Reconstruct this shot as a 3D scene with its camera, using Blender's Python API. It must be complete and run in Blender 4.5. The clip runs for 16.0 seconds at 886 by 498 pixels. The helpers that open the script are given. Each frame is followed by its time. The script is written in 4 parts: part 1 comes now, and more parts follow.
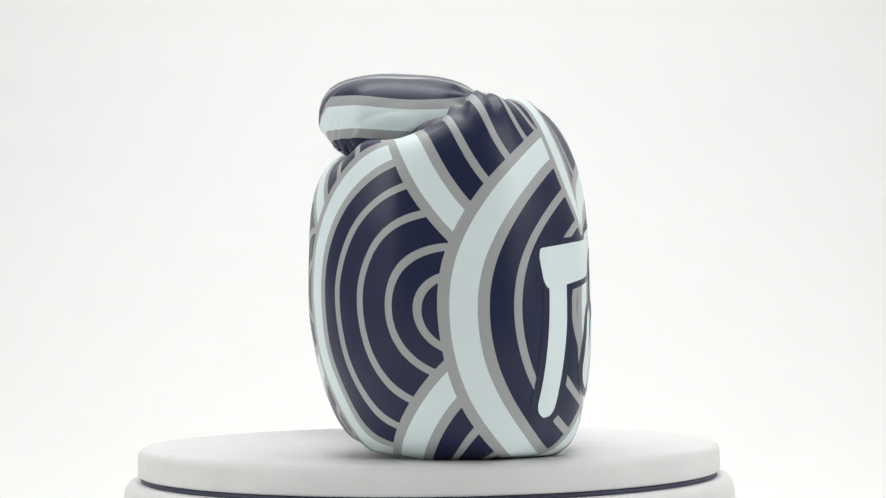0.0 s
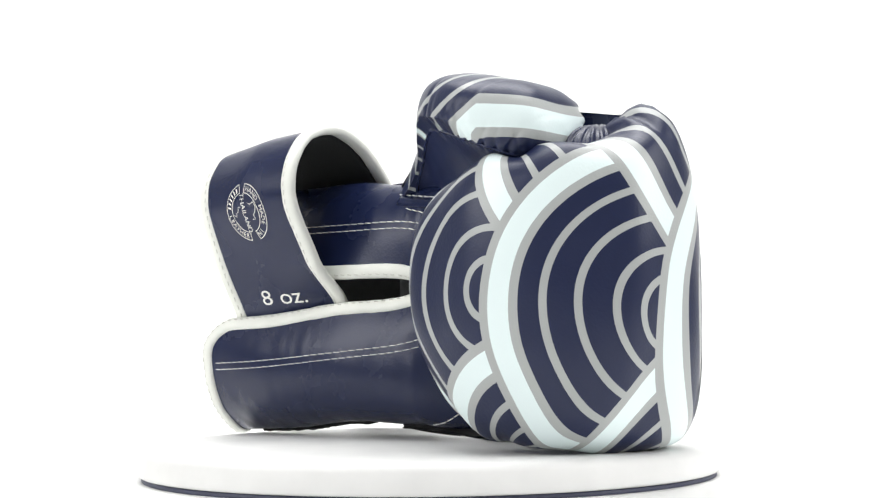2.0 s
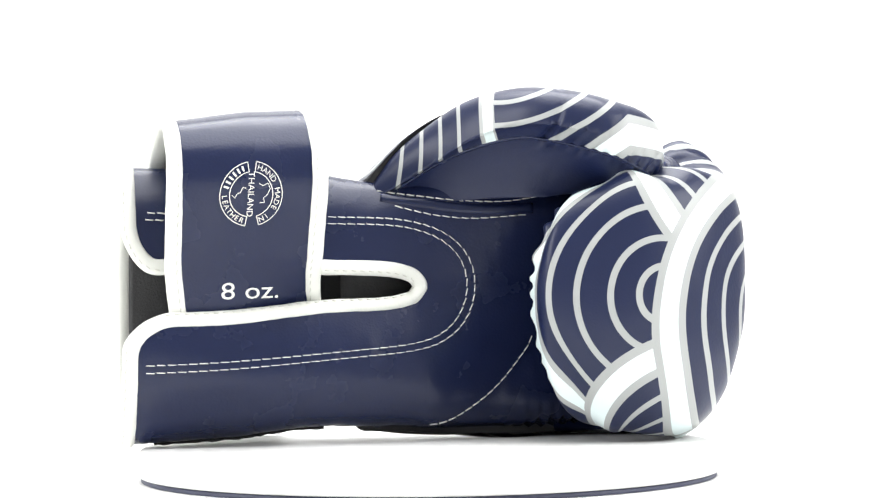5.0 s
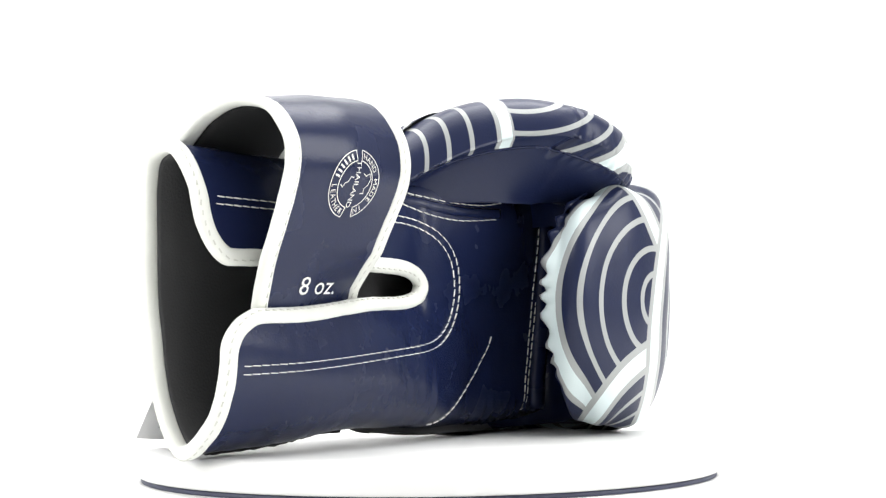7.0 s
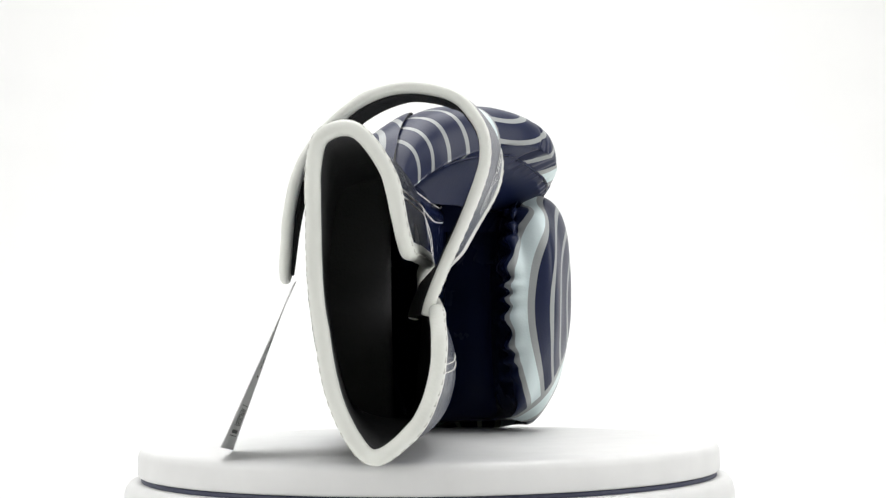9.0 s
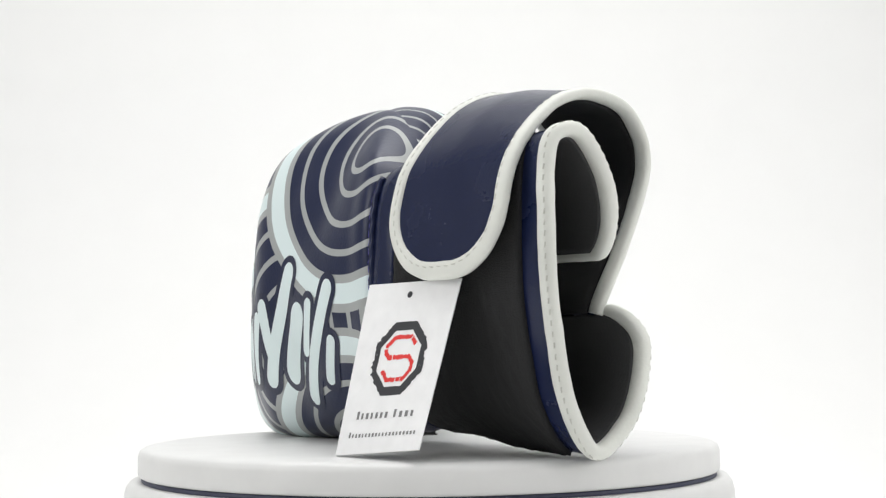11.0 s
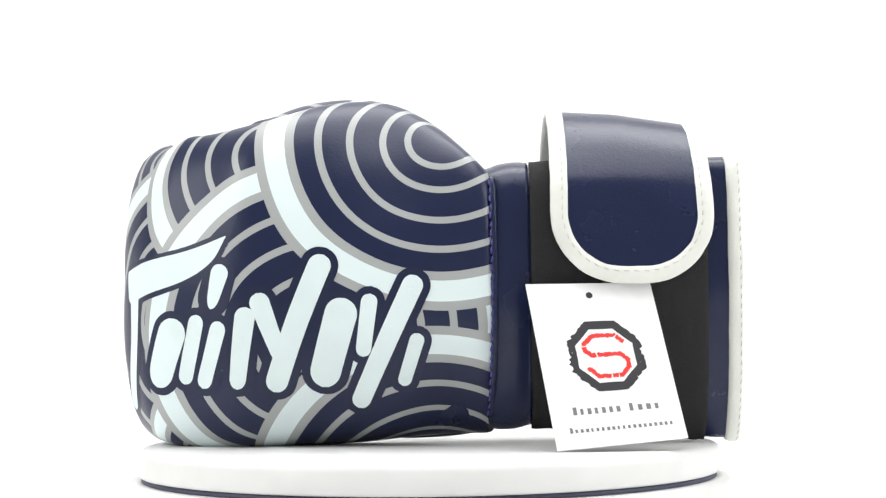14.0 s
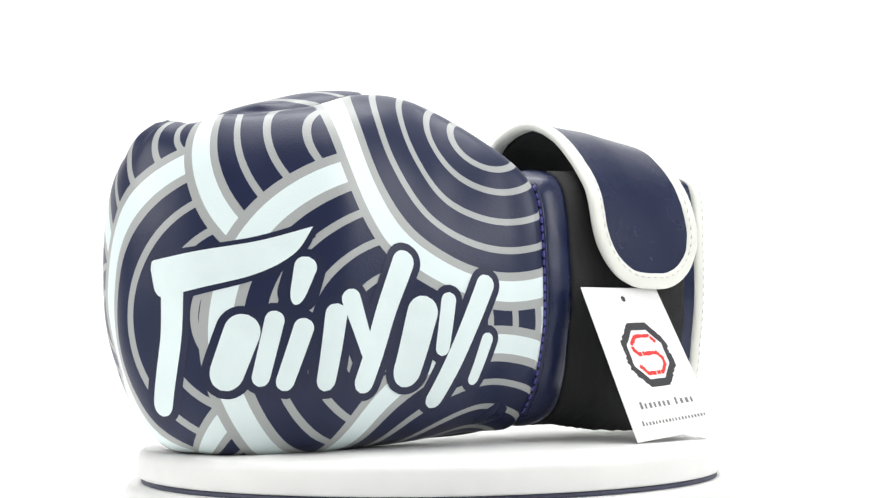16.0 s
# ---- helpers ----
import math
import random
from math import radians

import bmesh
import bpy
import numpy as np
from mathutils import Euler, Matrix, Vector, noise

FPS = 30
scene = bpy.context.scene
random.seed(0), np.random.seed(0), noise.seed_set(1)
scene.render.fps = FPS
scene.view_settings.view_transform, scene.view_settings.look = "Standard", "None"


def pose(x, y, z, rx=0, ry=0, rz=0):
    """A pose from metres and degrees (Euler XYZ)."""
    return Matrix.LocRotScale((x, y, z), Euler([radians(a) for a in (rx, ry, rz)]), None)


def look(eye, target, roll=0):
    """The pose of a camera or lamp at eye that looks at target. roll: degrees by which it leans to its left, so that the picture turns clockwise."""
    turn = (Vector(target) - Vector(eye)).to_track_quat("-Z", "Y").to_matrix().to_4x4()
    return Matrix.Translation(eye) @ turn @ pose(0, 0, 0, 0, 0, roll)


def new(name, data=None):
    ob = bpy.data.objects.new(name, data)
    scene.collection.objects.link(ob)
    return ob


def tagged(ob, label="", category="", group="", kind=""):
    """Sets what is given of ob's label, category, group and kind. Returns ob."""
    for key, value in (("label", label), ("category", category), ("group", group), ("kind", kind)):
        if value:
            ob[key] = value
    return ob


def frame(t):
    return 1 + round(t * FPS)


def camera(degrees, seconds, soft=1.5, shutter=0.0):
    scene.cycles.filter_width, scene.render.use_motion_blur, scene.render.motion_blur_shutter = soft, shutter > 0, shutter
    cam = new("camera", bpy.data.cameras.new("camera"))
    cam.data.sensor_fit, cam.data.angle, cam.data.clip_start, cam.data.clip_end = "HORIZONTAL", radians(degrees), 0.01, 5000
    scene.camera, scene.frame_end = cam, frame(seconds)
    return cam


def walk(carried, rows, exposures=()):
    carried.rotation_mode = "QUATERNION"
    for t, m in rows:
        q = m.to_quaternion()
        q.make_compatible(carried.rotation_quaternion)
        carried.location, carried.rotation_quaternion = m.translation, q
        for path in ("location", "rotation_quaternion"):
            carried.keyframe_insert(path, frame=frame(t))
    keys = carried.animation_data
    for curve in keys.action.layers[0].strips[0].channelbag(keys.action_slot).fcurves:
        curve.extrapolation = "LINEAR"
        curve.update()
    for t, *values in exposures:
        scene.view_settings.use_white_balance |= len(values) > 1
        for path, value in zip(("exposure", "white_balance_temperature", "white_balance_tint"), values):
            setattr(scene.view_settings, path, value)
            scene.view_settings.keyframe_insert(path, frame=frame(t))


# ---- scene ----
# camera: stands still, slightly below the middle of the glove
cam = camera(33.80, 16.0, soft=1.3)
CAMERA_POSE = pose(0, -0.64677, 0.04029, 0, 0, -0.619) @ pose(0, 0, 0, 93.933) @ pose(0, 0, 0, 0, 0, -0.640)
walk(cam, [(0, CAMERA_POSE), (16, CAMERA_POSE)],
     exposures=[(0, -0.36), (0.7, -0.32), (1.5, 0.0), (2.2, 0.35), (3.0, 0.72), (4.2, 0.85), (7.0, 0.6), (8.0, 0.25), (9.0, -0.14), (9.5, -0.28),
                (10.3, -0.34), (12.5, 0.0), (14.0, 0.22), (16.0, 0.18)])

# ---- light: white studio tent with a large softbox overhead, plus added fill lamps ----
world = bpy.data.worlds.new("studio_white")
scene.world = world
world.use_nodes = True
world.node_tree.nodes["Background"].inputs[0].default_value = (1.0, 1.0, 0.985, 1)
world.node_tree.nodes["Background"].inputs[1].default_value = 0.36


def softbox(name, eye, target, w, h, power, colour=(1, 1, 1)):
    lamp = bpy.data.lights.new(name, "AREA")
    lamp.shape, lamp.size, lamp.size_y, lamp.energy, lamp.color = "RECTANGLE", w, h, power, colour
    ob = new(name, lamp)
    ob.matrix_world = look(eye, target)
    return ob


softbox("softbox_top", (0.05, 0.0, 0.95), (0, 0, 0), 1.0, 0.8, 8.5)
# unseen lamp added only to whiten the backdrop
softbox("backdrop_fill", (0.0, 0.35, 1.5), (0, 0.95, 0.25), 1.6, 0.5, 8.9)
# unseen fill lamps added left and right to brighten the glove
softbox("side_fill", (-0.95, -0.35, 0.55), (0, 0, 0.08), 0.5, 0.7, 4.6)
softbox("side_fill_far", (0.95, -0.35, 0.55), (0, 0, 0.08), 0.5, 0.7, 4.6)


# ---- materials ----
def material(name):
    m = bpy.data.materials.new(name)
    m.use_nodes = True
    nt = m.node_tree
    return m, nt, nt.nodes["Principled BSDF"]


def node(nt, kind, **values):
    n = nt.nodes.new(kind)
    for key, v in values.items():
        if key == "operation":
            n.operation = v
        elif key == "blend_type":
            n.blend_type = v
        elif key == "data_type":
            n.data_type = v
    return n


def leather_surface(nt, bsdf, rough=0.36, grain=0.12, scale=900.0):
    """Fine pebbled grain, soft wrinkles and uneven gloss."""
    co = nt.nodes.new("ShaderNodeTexCoord")
    vor = nt.nodes.new("ShaderNodeTexVoronoi")
    vor.inputs["Scale"].default_value = scale
    noi = nt.nodes.new("ShaderNodeTexNoise")
    noi.inputs["Scale"].default_value = 38.0
    noi.inputs["Detail"].default_value = 6.0
    nt.links.new(co.outputs["Object"], vor.inputs["Vector"])
    nt.links.new(co.outputs["Object"], noi.inputs["Vector"])
    crease = nt.nodes.new("ShaderNodeTexNoise")
    crease.inputs["Scale"].default_value = 150.0
    crease.inputs["Detail"].default_value = 4.0
    crease.inputs["Distortion"].default_value = 0.6
    nt.links.new(co.outputs["Object"], crease.inputs["Vector"])
    mixc = node(nt, "ShaderNodeMath", operation="MULTIPLY_ADD")
    nt.links.new(crease.outputs["Fac"], mixc.inputs[0])
    mixc.inputs[1].default_value = 1.6
    nt.links.new(vor.outputs["Distance"], mixc.inputs[2])
    mixh = node(nt, "ShaderNodeMath", operation="MULTIPLY_ADD")
    nt.links.new(noi.outputs["Fac"], mixh.inputs[0])
    mixh.inputs[1].default_value = 2.6
    nt.links.new(mixc.outputs[0], mixh.inputs[2])
    bump = nt.nodes.new("ShaderNodeBump")
    bump.inputs["Strength"].default_value = grain
    bump.inputs["Distance"].default_value = 0.0009
    nt.links.new(mixh.outputs[0], bump.inputs["Height"])
    nt.links.new(bump.outputs[0], bsdf.inputs["Normal"])
    rr = nt.nodes.new("ShaderNodeMapRange")
    rr.inputs["To Min"].default_value = rough - 0.07
    rr.inputs["To Max"].default_value = rough + 0.09
    nt.links.new(noi.outputs["Fac"], rr.inputs["Value"])
    nt.links.new(rr.outputs[0], bsdf.inputs["Roughness"])
    bsdf.inputs["Specular IOR Level"].default_value = 0.33
    return noi


NAVY = (0.0095, 0.0148, 0.049, 1)
MINT = (0.70, 0.80, 0.80, 1)
GREY = (0.36, 0.375, 0.37, 1)


def leather(name, colour, rough=0.25, grain=0.06, scale=900.0):
    m, nt, b = material(name)
    noi = leather_surface(nt, b, rough, grain, scale)
    mix = node(nt, "ShaderNodeMix", data_type="RGBA")
    mix.inputs["A"].default_value = tuple(c * 0.86 for c in colour[:3]) + (1,)
    mix.inputs["B"].default_value = tuple(min(1, c * 1.12) for c in colour[:3]) + (1,)
    nt.links.new(noi.outputs["Fac"], mix.inputs["Factor"])
    nt.links.new(mix.outputs["Result"], b.inputs["Base Color"])
    return m


def pattern_leather(name, discs, solid=False):
    """Printed leather: overlapping ringed discs, drawn one over the other in the plane of the cut leather (metres)."""
    m, nt, b = material(name)
    leather_surface(nt, b, 0.33, 0.06)
    uv = nt.nodes.new("ShaderNodeUVMap")
    uv.uv_map = "UVMap"
    under = None
    if solid:
        uv = nt.nodes.new("ShaderNodeTexCoord")
        cap = node(nt, "ShaderNodeVectorMath", operation="MINIMUM")     # the print runs straight down the thumb's blunt tip
        nt.links.new(uv.outputs["Object"], cap.inputs[0])
        cap.inputs[1].default_value = (0.072, 9, 9)
    source = cap.outputs[0] if solid else uv.outputs[0]
    for k, (cx, cy, radius, sx, rings, *cz) in enumerate(discs):
        ring_w, band = cz[2] if len(cz) > 2 else (RING_W, (0.795, 0.838, 0.948))
        sc = node(nt, "ShaderNodeVectorMath", operation="SUBTRACT")
        nt.links.new(source, sc.inputs[0])
        sc.inputs[1].default_value = (cx, cy, cz[0] if cz else 0)
        sq = node(nt, "ShaderNodeVectorMath", operation="MULTIPLY")
        nt.links.new(sc.outputs[0], sq.inputs[0])
        sq.inputs[1].default_value = (1.0 / (radius * sx), 1.0 / (radius * (cz[1] if cz else 1)), 1.0 / radius if cz else 0)
        ln = node(nt, "ShaderNodeVectorMath", operation="LENGTH")
        nt.links.new(sq.outputs[0], ln.inputs[0])
        half = node(nt, "ShaderNodeMath", operation="MULTIPLY")
        nt.links.new(ln.outputs["Value"], half.inputs[0])
        half.inputs[1].default_value = 0.5
        ramp = nt.nodes.new("ShaderNodeValToRGB")
        ramp.color_ramp.interpolation = "CONSTANT"
        els = ramp.color_ramp.elements
        els[0].position, els[0].color = 0.0, NAVY
        els.remove(els[1])
        stops = []
        for r in rings:
            stops += [(r - ring_w, GREY), (r + ring_w, NAVY)]
        stops += list(zip(band, (GREY, MINT, GREY)))
        if k == 0:
            stops.append((1.0, NAVY))
        for p, c in stops:
            e = els.new(p * 0.5)
            e.color = c
        nt.links.new(half.outputs[0], ramp.inputs[0])
        if under is None:
            under = ramp.outputs[0]
            continue
        inside = node(nt, "ShaderNodeMath", operation="LESS_THAN")
        nt.links.new(ln.outputs["Value"], inside.inputs[0])
        inside.inputs[1].default_value = 1.0
        mix = node(nt, "ShaderNodeMix", data_type="RGBA")
        nt.links.new(inside.outputs[0], mix.inputs["Factor"])
        nt.links.new(under, mix.inputs["A"])
        nt.links.new(ramp.outputs[0], mix.inputs["B"])
        under = mix.outputs["Result"]
    if solid:
        # plain navy leather below the thumb's seam, which rises and falls along x
        xyz = nt.nodes.new("ShaderNodeSeparateXYZ")
        nt.links.new(uv.outputs["Object"], xyz.inputs[0])

        def calc(op, a, c):
            n = node(nt, "ShaderNodeMath", operation=op)
            for sock, v in ((n.inputs[0], a), (n.inputs[1], c)):
                if isinstance(v, float):
                    sock.default_value = v
                else:
                    nt.links.new(v, sock)
            return n.outputs[0]
        dx = calc("SUBTRACT", xyz.outputs["X"], 0.034)
        left, right = calc("MINIMUM", dx, 0.0), calc("MAXIMUM", dx, 0.0)
        fall = calc("ADD", calc("MULTIPLY", calc("MULTIPLY", left, left), 9.0), calc("MULTIPLY", calc("POWER", right, 1.2), 0.6))
        below = calc("LESS_THAN", calc("ADD", xyz.outputs["Z"], fall), 0.1305)
        mix = node(nt, "ShaderNodeMix", data_type="RGBA")
        nt.links.new(below, mix.inputs["Factor"])
        nt.links.new(under, mix.inputs["A"])
        mix.inputs["B"].default_value = NAVY
        under = mix.outputs["Result"]
    nt.links.new(under, b.inputs["Base Color"])
    return m


def plain(name, colour, rough=0.6, bump=0.0, scale=400.0, vary=1.0):
    m, nt, b = material(name)
    co = nt.nodes.new("ShaderNodeTexCoord")
    noi = nt.nodes.new("ShaderNodeTexNoise")
    noi.inputs["Scale"].default_value = scale
    noi.inputs["Detail"].default_value = 5.0
    nt.links.new(co.outputs["Object"], noi.inputs["Vector"])
    mix = node(nt, "ShaderNodeMix", data_type="RGBA")
    mix.inputs["A"].default_value = tuple(c * (1 - 0.08 * vary) for c in colour[:3]) + (1,)
    mix.inputs["B"].default_value = tuple(min(1, c * (1 + 0.06 * vary)) for c in colour[:3]) + (1,)
    nt.links.new(noi.outputs["Fac"], mix.inputs["Factor"])
    nt.links.new(mix.outputs["Result"], b.inputs["Base Color"])
    b.inputs["Roughness"].default_value = rough
    if bump:
        bp = nt.nodes.new("ShaderNodeBump")
        bp.inputs["Strength"].default_value = bump
        bp.inputs["Distance"].default_value = 0.0008
        nt.links.new(noi.outputs["Fac"], bp.inputs["Height"])
        nt.links.new(bp.outputs[0], b.inputs["Normal"])
    return m


RING_W = 0.0195
RINGS = (0.187, 0.331, 0.510, 0.674)
PAD_RINGS = (0.145, 0.310, 0.510, 0.674)
FIST_DISCS = [
    (0.2858, -0.0066, 0.0726, 1.012, PAD_RINGS),
    (0.2105, 0.0525, 0.0683, 1.279, RINGS),
    (0.2481, -0.0955, 0.0783, 1.232, RINGS),
    (0.2119, -0.0138, 0.0690, 1.144, RINGS),
    (0.1420, -0.0720, 0.0693, 1.355, RINGS),
    (0.1588, 0.0646, 0.0758, 1.060, RINGS),
    (0.1282, -0.0126, 0.0746, 1.229, RINGS),
    (0.1053, -0.0963, 0.0699, 0.944, RINGS),
    (0.0846, 0.0586, 0.0659, 1.256, RINGS),
    (0.0734, -0.0197, 0.0768, 1.087, RINGS),
    (0.0257, -0.0905, 0.0742, 1.104, RINGS),
    (0.0210, 0.0665, 0.0768, 1.072, RINGS),
]
M_FIST = pattern_leather("printed_leather", FIST_DISCS)
M_THUMB = pattern_leather("printed_thumb_leather", [
    (0.0280, -0.0330, 0.0580, 1.25, RINGS, 0.1650, 1.82),
    (-0.0790, 0.0320, 0.1200, 1.0, (0.616, 0.692, 0.770, 0.848), 0.1280, 1.0, (0.0088, (0.932, 0.946, 0.988))),
], solid=True)
M_NAVY = leather("navy_leather", NAVY)
M_WHITE = leather("white_binding_leather", (0.74, 0.75, 0.70, 1), 0.5, 0.10, 700)
M_MINT = leather("mint_white_print", MINT, 0.40, 0.08)
M_GREYP = leather("grey_print", GREY, 0.40, 0.08)
M_INK = leather("navy_print", (0.0115, 0.0160, 0.046, 1), 0.36, 0.08)
M_LINING = plain("black_lining_cloth", (0.060, 0.060, 0.062), 0.9, 0.5, 900)
M_VELCRO = plain("black_loop_velcro", (0.018, 0.018, 0.019), 0.95, 1.0, 1800)
M_THREAD = plain("white_thread", (0.78, 0.78, 0.74), 0.7)
M_DULLTHREAD = plain("cream_thread", (0.58, 0.58, 0.53), 0.7)
M_BLUETHREAD = plain("violet_thread", (0.075, 0.065, 0.30), 0.7)
M_CARD = plain("white_card", (0.88, 0.88, 0.88), 0.55, 0.05, 150)
M_BLACKINK = plain("black_ink", (0.03, 0.03, 0.035), 0.6)
M_REDINK = plain("red_ink", (0.75, 0.035, 0.03), 0.6)
M_GREYINK = plain("grey_ink", (0.2, 0.2, 0.2), 0.6)
M_PLATTER = plain("white_turntable_plastic", (0.73, 0.73, 0.72), 0.45, 0.04, 60)
# shade of the turntable gap, put into a dark blue colour
M_GAP = plain("gap_shade_blue", (0.05, 0.055, 0.10), 0.5)
M_CYC = plain("white_studio_paper", (0.86, 0.86, 0.85), 0.9, 0.02, 20, 0.2)


# ---- geometry helpers ----
def spline(ctrl, n, closed=False):
    """n samples of a Catmull-Rom curve through the control rows."""
    c = np.array(ctrl, float)
    k = len(c)
    t = np.linspace(0, k if closed else k - 1, n, endpoint=not closed)
    i = np.minimum(np.floor(t).astype(int), k - 1 if closed else k - 2)
    f = (t - i)[:, None]

    def g(j):
        return c[j % k] if closed else c[np.clip(j, 0, k - 1)]
    p0, p1, p2, p3 = g(i - 1), g(i), g(i + 1), g(i + 2)
    return 0.5 * (2 * p1 + (p2 - p0) * f + (2 * p0 - 5 * p1 + 4 * p2 - p3) * f ** 2 + (3 * p1 - p0 - 3 * p2 + p3) * f ** 3)


def even(path, n, closed=False):
    """The path at n points evenly spaced by length."""
    p = np.array(path, float)
    q = np.vstack([p, p[:1]]) if closed else p
    s = np.concatenate([[0], np.cumsum(np.linalg.norm(np.diff(q[:, :3], axis=0), axis=1))])
    t = np.linspace(0, s[-1], n, endpoint=not closed)
    return np.stack([np.interp(t, s, q[:, k]) for k in range(q.shape[1])], 1)


def part(name, verts, faces, mat, parent, label="", uvs=None, smooth=True, kind=""):
    me = bpy.data.meshes.new(name)
    me.from_pydata([tuple(map(float, v)) for v in verts], [], [tuple(int(i) for i in f) for f in faces])
    mats = mat if isinstance(mat, (list, tuple)) else [mat]
    for m in mats:
        me.materials.append(m)
    if uvs is not None:
        layer = me.uv_layers.new(name="UVMap")
        loop = np.zeros(len(me.loops), dtype=np.int32)
        me.loops.foreach_get("vertex_index", loop)
        layer.data.foreach_set("uv", np.array(uvs, float)[loop].ravel())
    if smooth:
        me.polygons.foreach_set("use_smooth", [True] * len(me.polygons))
    me.update()
    ob = new(name, me)
    if parent is not None:
        ob.parent = parent
    return tagged(ob, label, kind=kind)


def grid_faces(n, m, wrap=False, base=0, flip=False):
    out = []
    for i in range(n - 1):
        for j in range(m if wrap else m - 1):
            a, b = i * m + j, i * m + (j + 1) % m
            f = (base + a, base + b, base + b + m, base + a + m)
            out.append(f[::-1] if flip else f)
    return out


def grid_normals(g):
    du = np.gradient(g, axis=0)
    dv = np.gradient(g, axis=1)
    n = np.cross(du, dv)
    return n / np.maximum(np.linalg.norm(n, axis=2, keepdims=True), 1e-12)


def slab(g, nrm, low, high):
    """A closed sheet over the grid g, from offset low to offset high along the normals."""
    n, m = g.shape[:2]
    v = np.concatenate([(g + nrm * high).reshape(-1, 3), (g + nrm * low).reshape(-1, 3)])
    f = grid_faces(n, m) + grid_faces(n, m, base=n * m, flip=True)
    ring = [j for j in range(m)] + [i * m + m - 1 for i in range(1, n)] + [(n - 1) * m + j for j in range(m - 2, -1, -1)] + [i * m for i in range(n - 2, 0, -1)]
    for a, b in zip(ring, ring[1:] + ring[:1]):
        f.append((b, a, a + n * m, b + n * m))
    return v, f


def tube(path, up, a, b, closed=False, sides=10, wobble=0.0):
    """A rounded band along path: half-width a across, half-thickness b along up."""
    p = np.array(path, float)
    up = np.array(up, float)
    n = len(p)
    tan = (np.roll(p, -1, 0) - np.roll(p, 1, 0)) if closed else np.gradient(p, axis=0)
    tan /= np.maximum(np.linalg.norm(tan, axis=1, keepdims=True), 1e-12)
    side = np.cross(tan, up)
    side /= np.maximum(np.linalg.norm(side, axis=1, keepdims=True), 1e-12)
    up2 = np.cross(side, tan)
    th = np.linspace(0, 2 * np.pi, sides, endpoint=False)
    c, s = np.cos(th), np.sin(th)
    c = np.sign(c) * np.abs(c) ** 0.8
    s = np.sign(s) * np.abs(s) ** 0.8
    k = np.ones(n)
    if wobble:
        k = k + wobble * np.array([noise.noise(Vector(q) * 160) for q in p])
    v = p[:, None, :] + side[:, None, :] * (a * c)[None, :, None] * k[:, None, None] + up2[:, None, :] * (b * s)[None, :, None] * k[:, None, None]
    v = v.reshape(-1, 3)
    if closed:
        f = grid_faces(n, sides, wrap=True)
        f += [((n - 1) * sides + j, (n - 1) * sides + (j + 1) % sides, (j + 1) % sides, j) for j in range(sides)]
    else:
        f = grid_faces(n, sides, wrap=True)
        f += [tuple(range(sides))[::-1], tuple((n - 1) * sides + j for j in range(sides))]
    return v, f


def stitch_row(path, up, pitch=0.0042, fill=0.62, w=0.00035, h=0.0003):
    """Short raised thread dashes along a path."""
    p = np.array(path, float)
    length = np.linalg.norm(np.diff(p, axis=0), axis=1).sum()
    n = max(2, int(length / pitch))
    q = even(np.hstack([p, np.array(up, float)]), n * 4 + 1)
    verts, faces = [], []
    for i in range(n):
        a, b = q[i * 4], q[i * 4 + 2]
        d = b[:3] - a[:3]
        b3 = a[:3] + d * fill * 2
        nn = a[3:] / max(np.linalg.norm(a[3:]), 1e-9)
        d /= max(np.linalg.norm(d), 1e-9)
        s = np.cross(d, nn)
        skew = s * w * 0.5
        base = len(verts)
        for e, sg in ((a[:3], -1), (b3, 1)):
            e = e + skew * sg
            verts += [e - s * w - nn * 0.0003, e - s * w * 0.6 + nn * h, e + s * w * 0.6 + nn * h, e + s * w - nn * 0.0003]
        faces += [(base + 0, base + 1, base + 5, base + 4), (base + 1, base + 2, base + 6, base + 5), (base + 2, base + 3, base + 7, base + 6),
                  (base + 3, base + 2, base + 1, base + 0), (base + 4, base + 5, base + 6, base + 7)]
    return verts, faces


def joined(pieces):
    v, f = [], []
    for pv, pf in pieces:
        k = len(v)
        v += [tuple(x) for x in pv]
        f += [tuple(i + k for i in q) for q in pf]
    return v, f


# ---- the studio ----
def studio():
    # white paper sweep: floor, curve and wall in one sheet all round the back
    prof = [(-1.5, -0.075), (0.5, -0.075)]
    for k in range(1, 13):
        a = k / 12 * math.pi / 2
        prof.append((0.5 + 0.5 * math.sin(a), -0.075 + 0.5 * (1 - math.cos(a))))
    prof.append((1.0, 2.0))
    prof = np.array(prof)
    xs = np.linspace(-2.2, 2.2, 12)
    g = np.array([[(x, y, z) for x in xs] for y, z in prof])
    part("backdrop", g.reshape(-1, 3), grid_faces(*g.shape[:2]), M_CYC, None, "seamless white paper studio backdrop", kind="structure")


def lathe(prof, n=128):
    r = np.array(prof, float)
    th = np.linspace(0, 2 * np.pi, n, endpoint=False)
    g = np.array([[(q[0] * math.cos(a), q[0] * math.sin(a), q[1]) for a in th] for q in r])
    return g.reshape(-1, 3), grid_faces(len(r), n, wrap=True, flip=True)


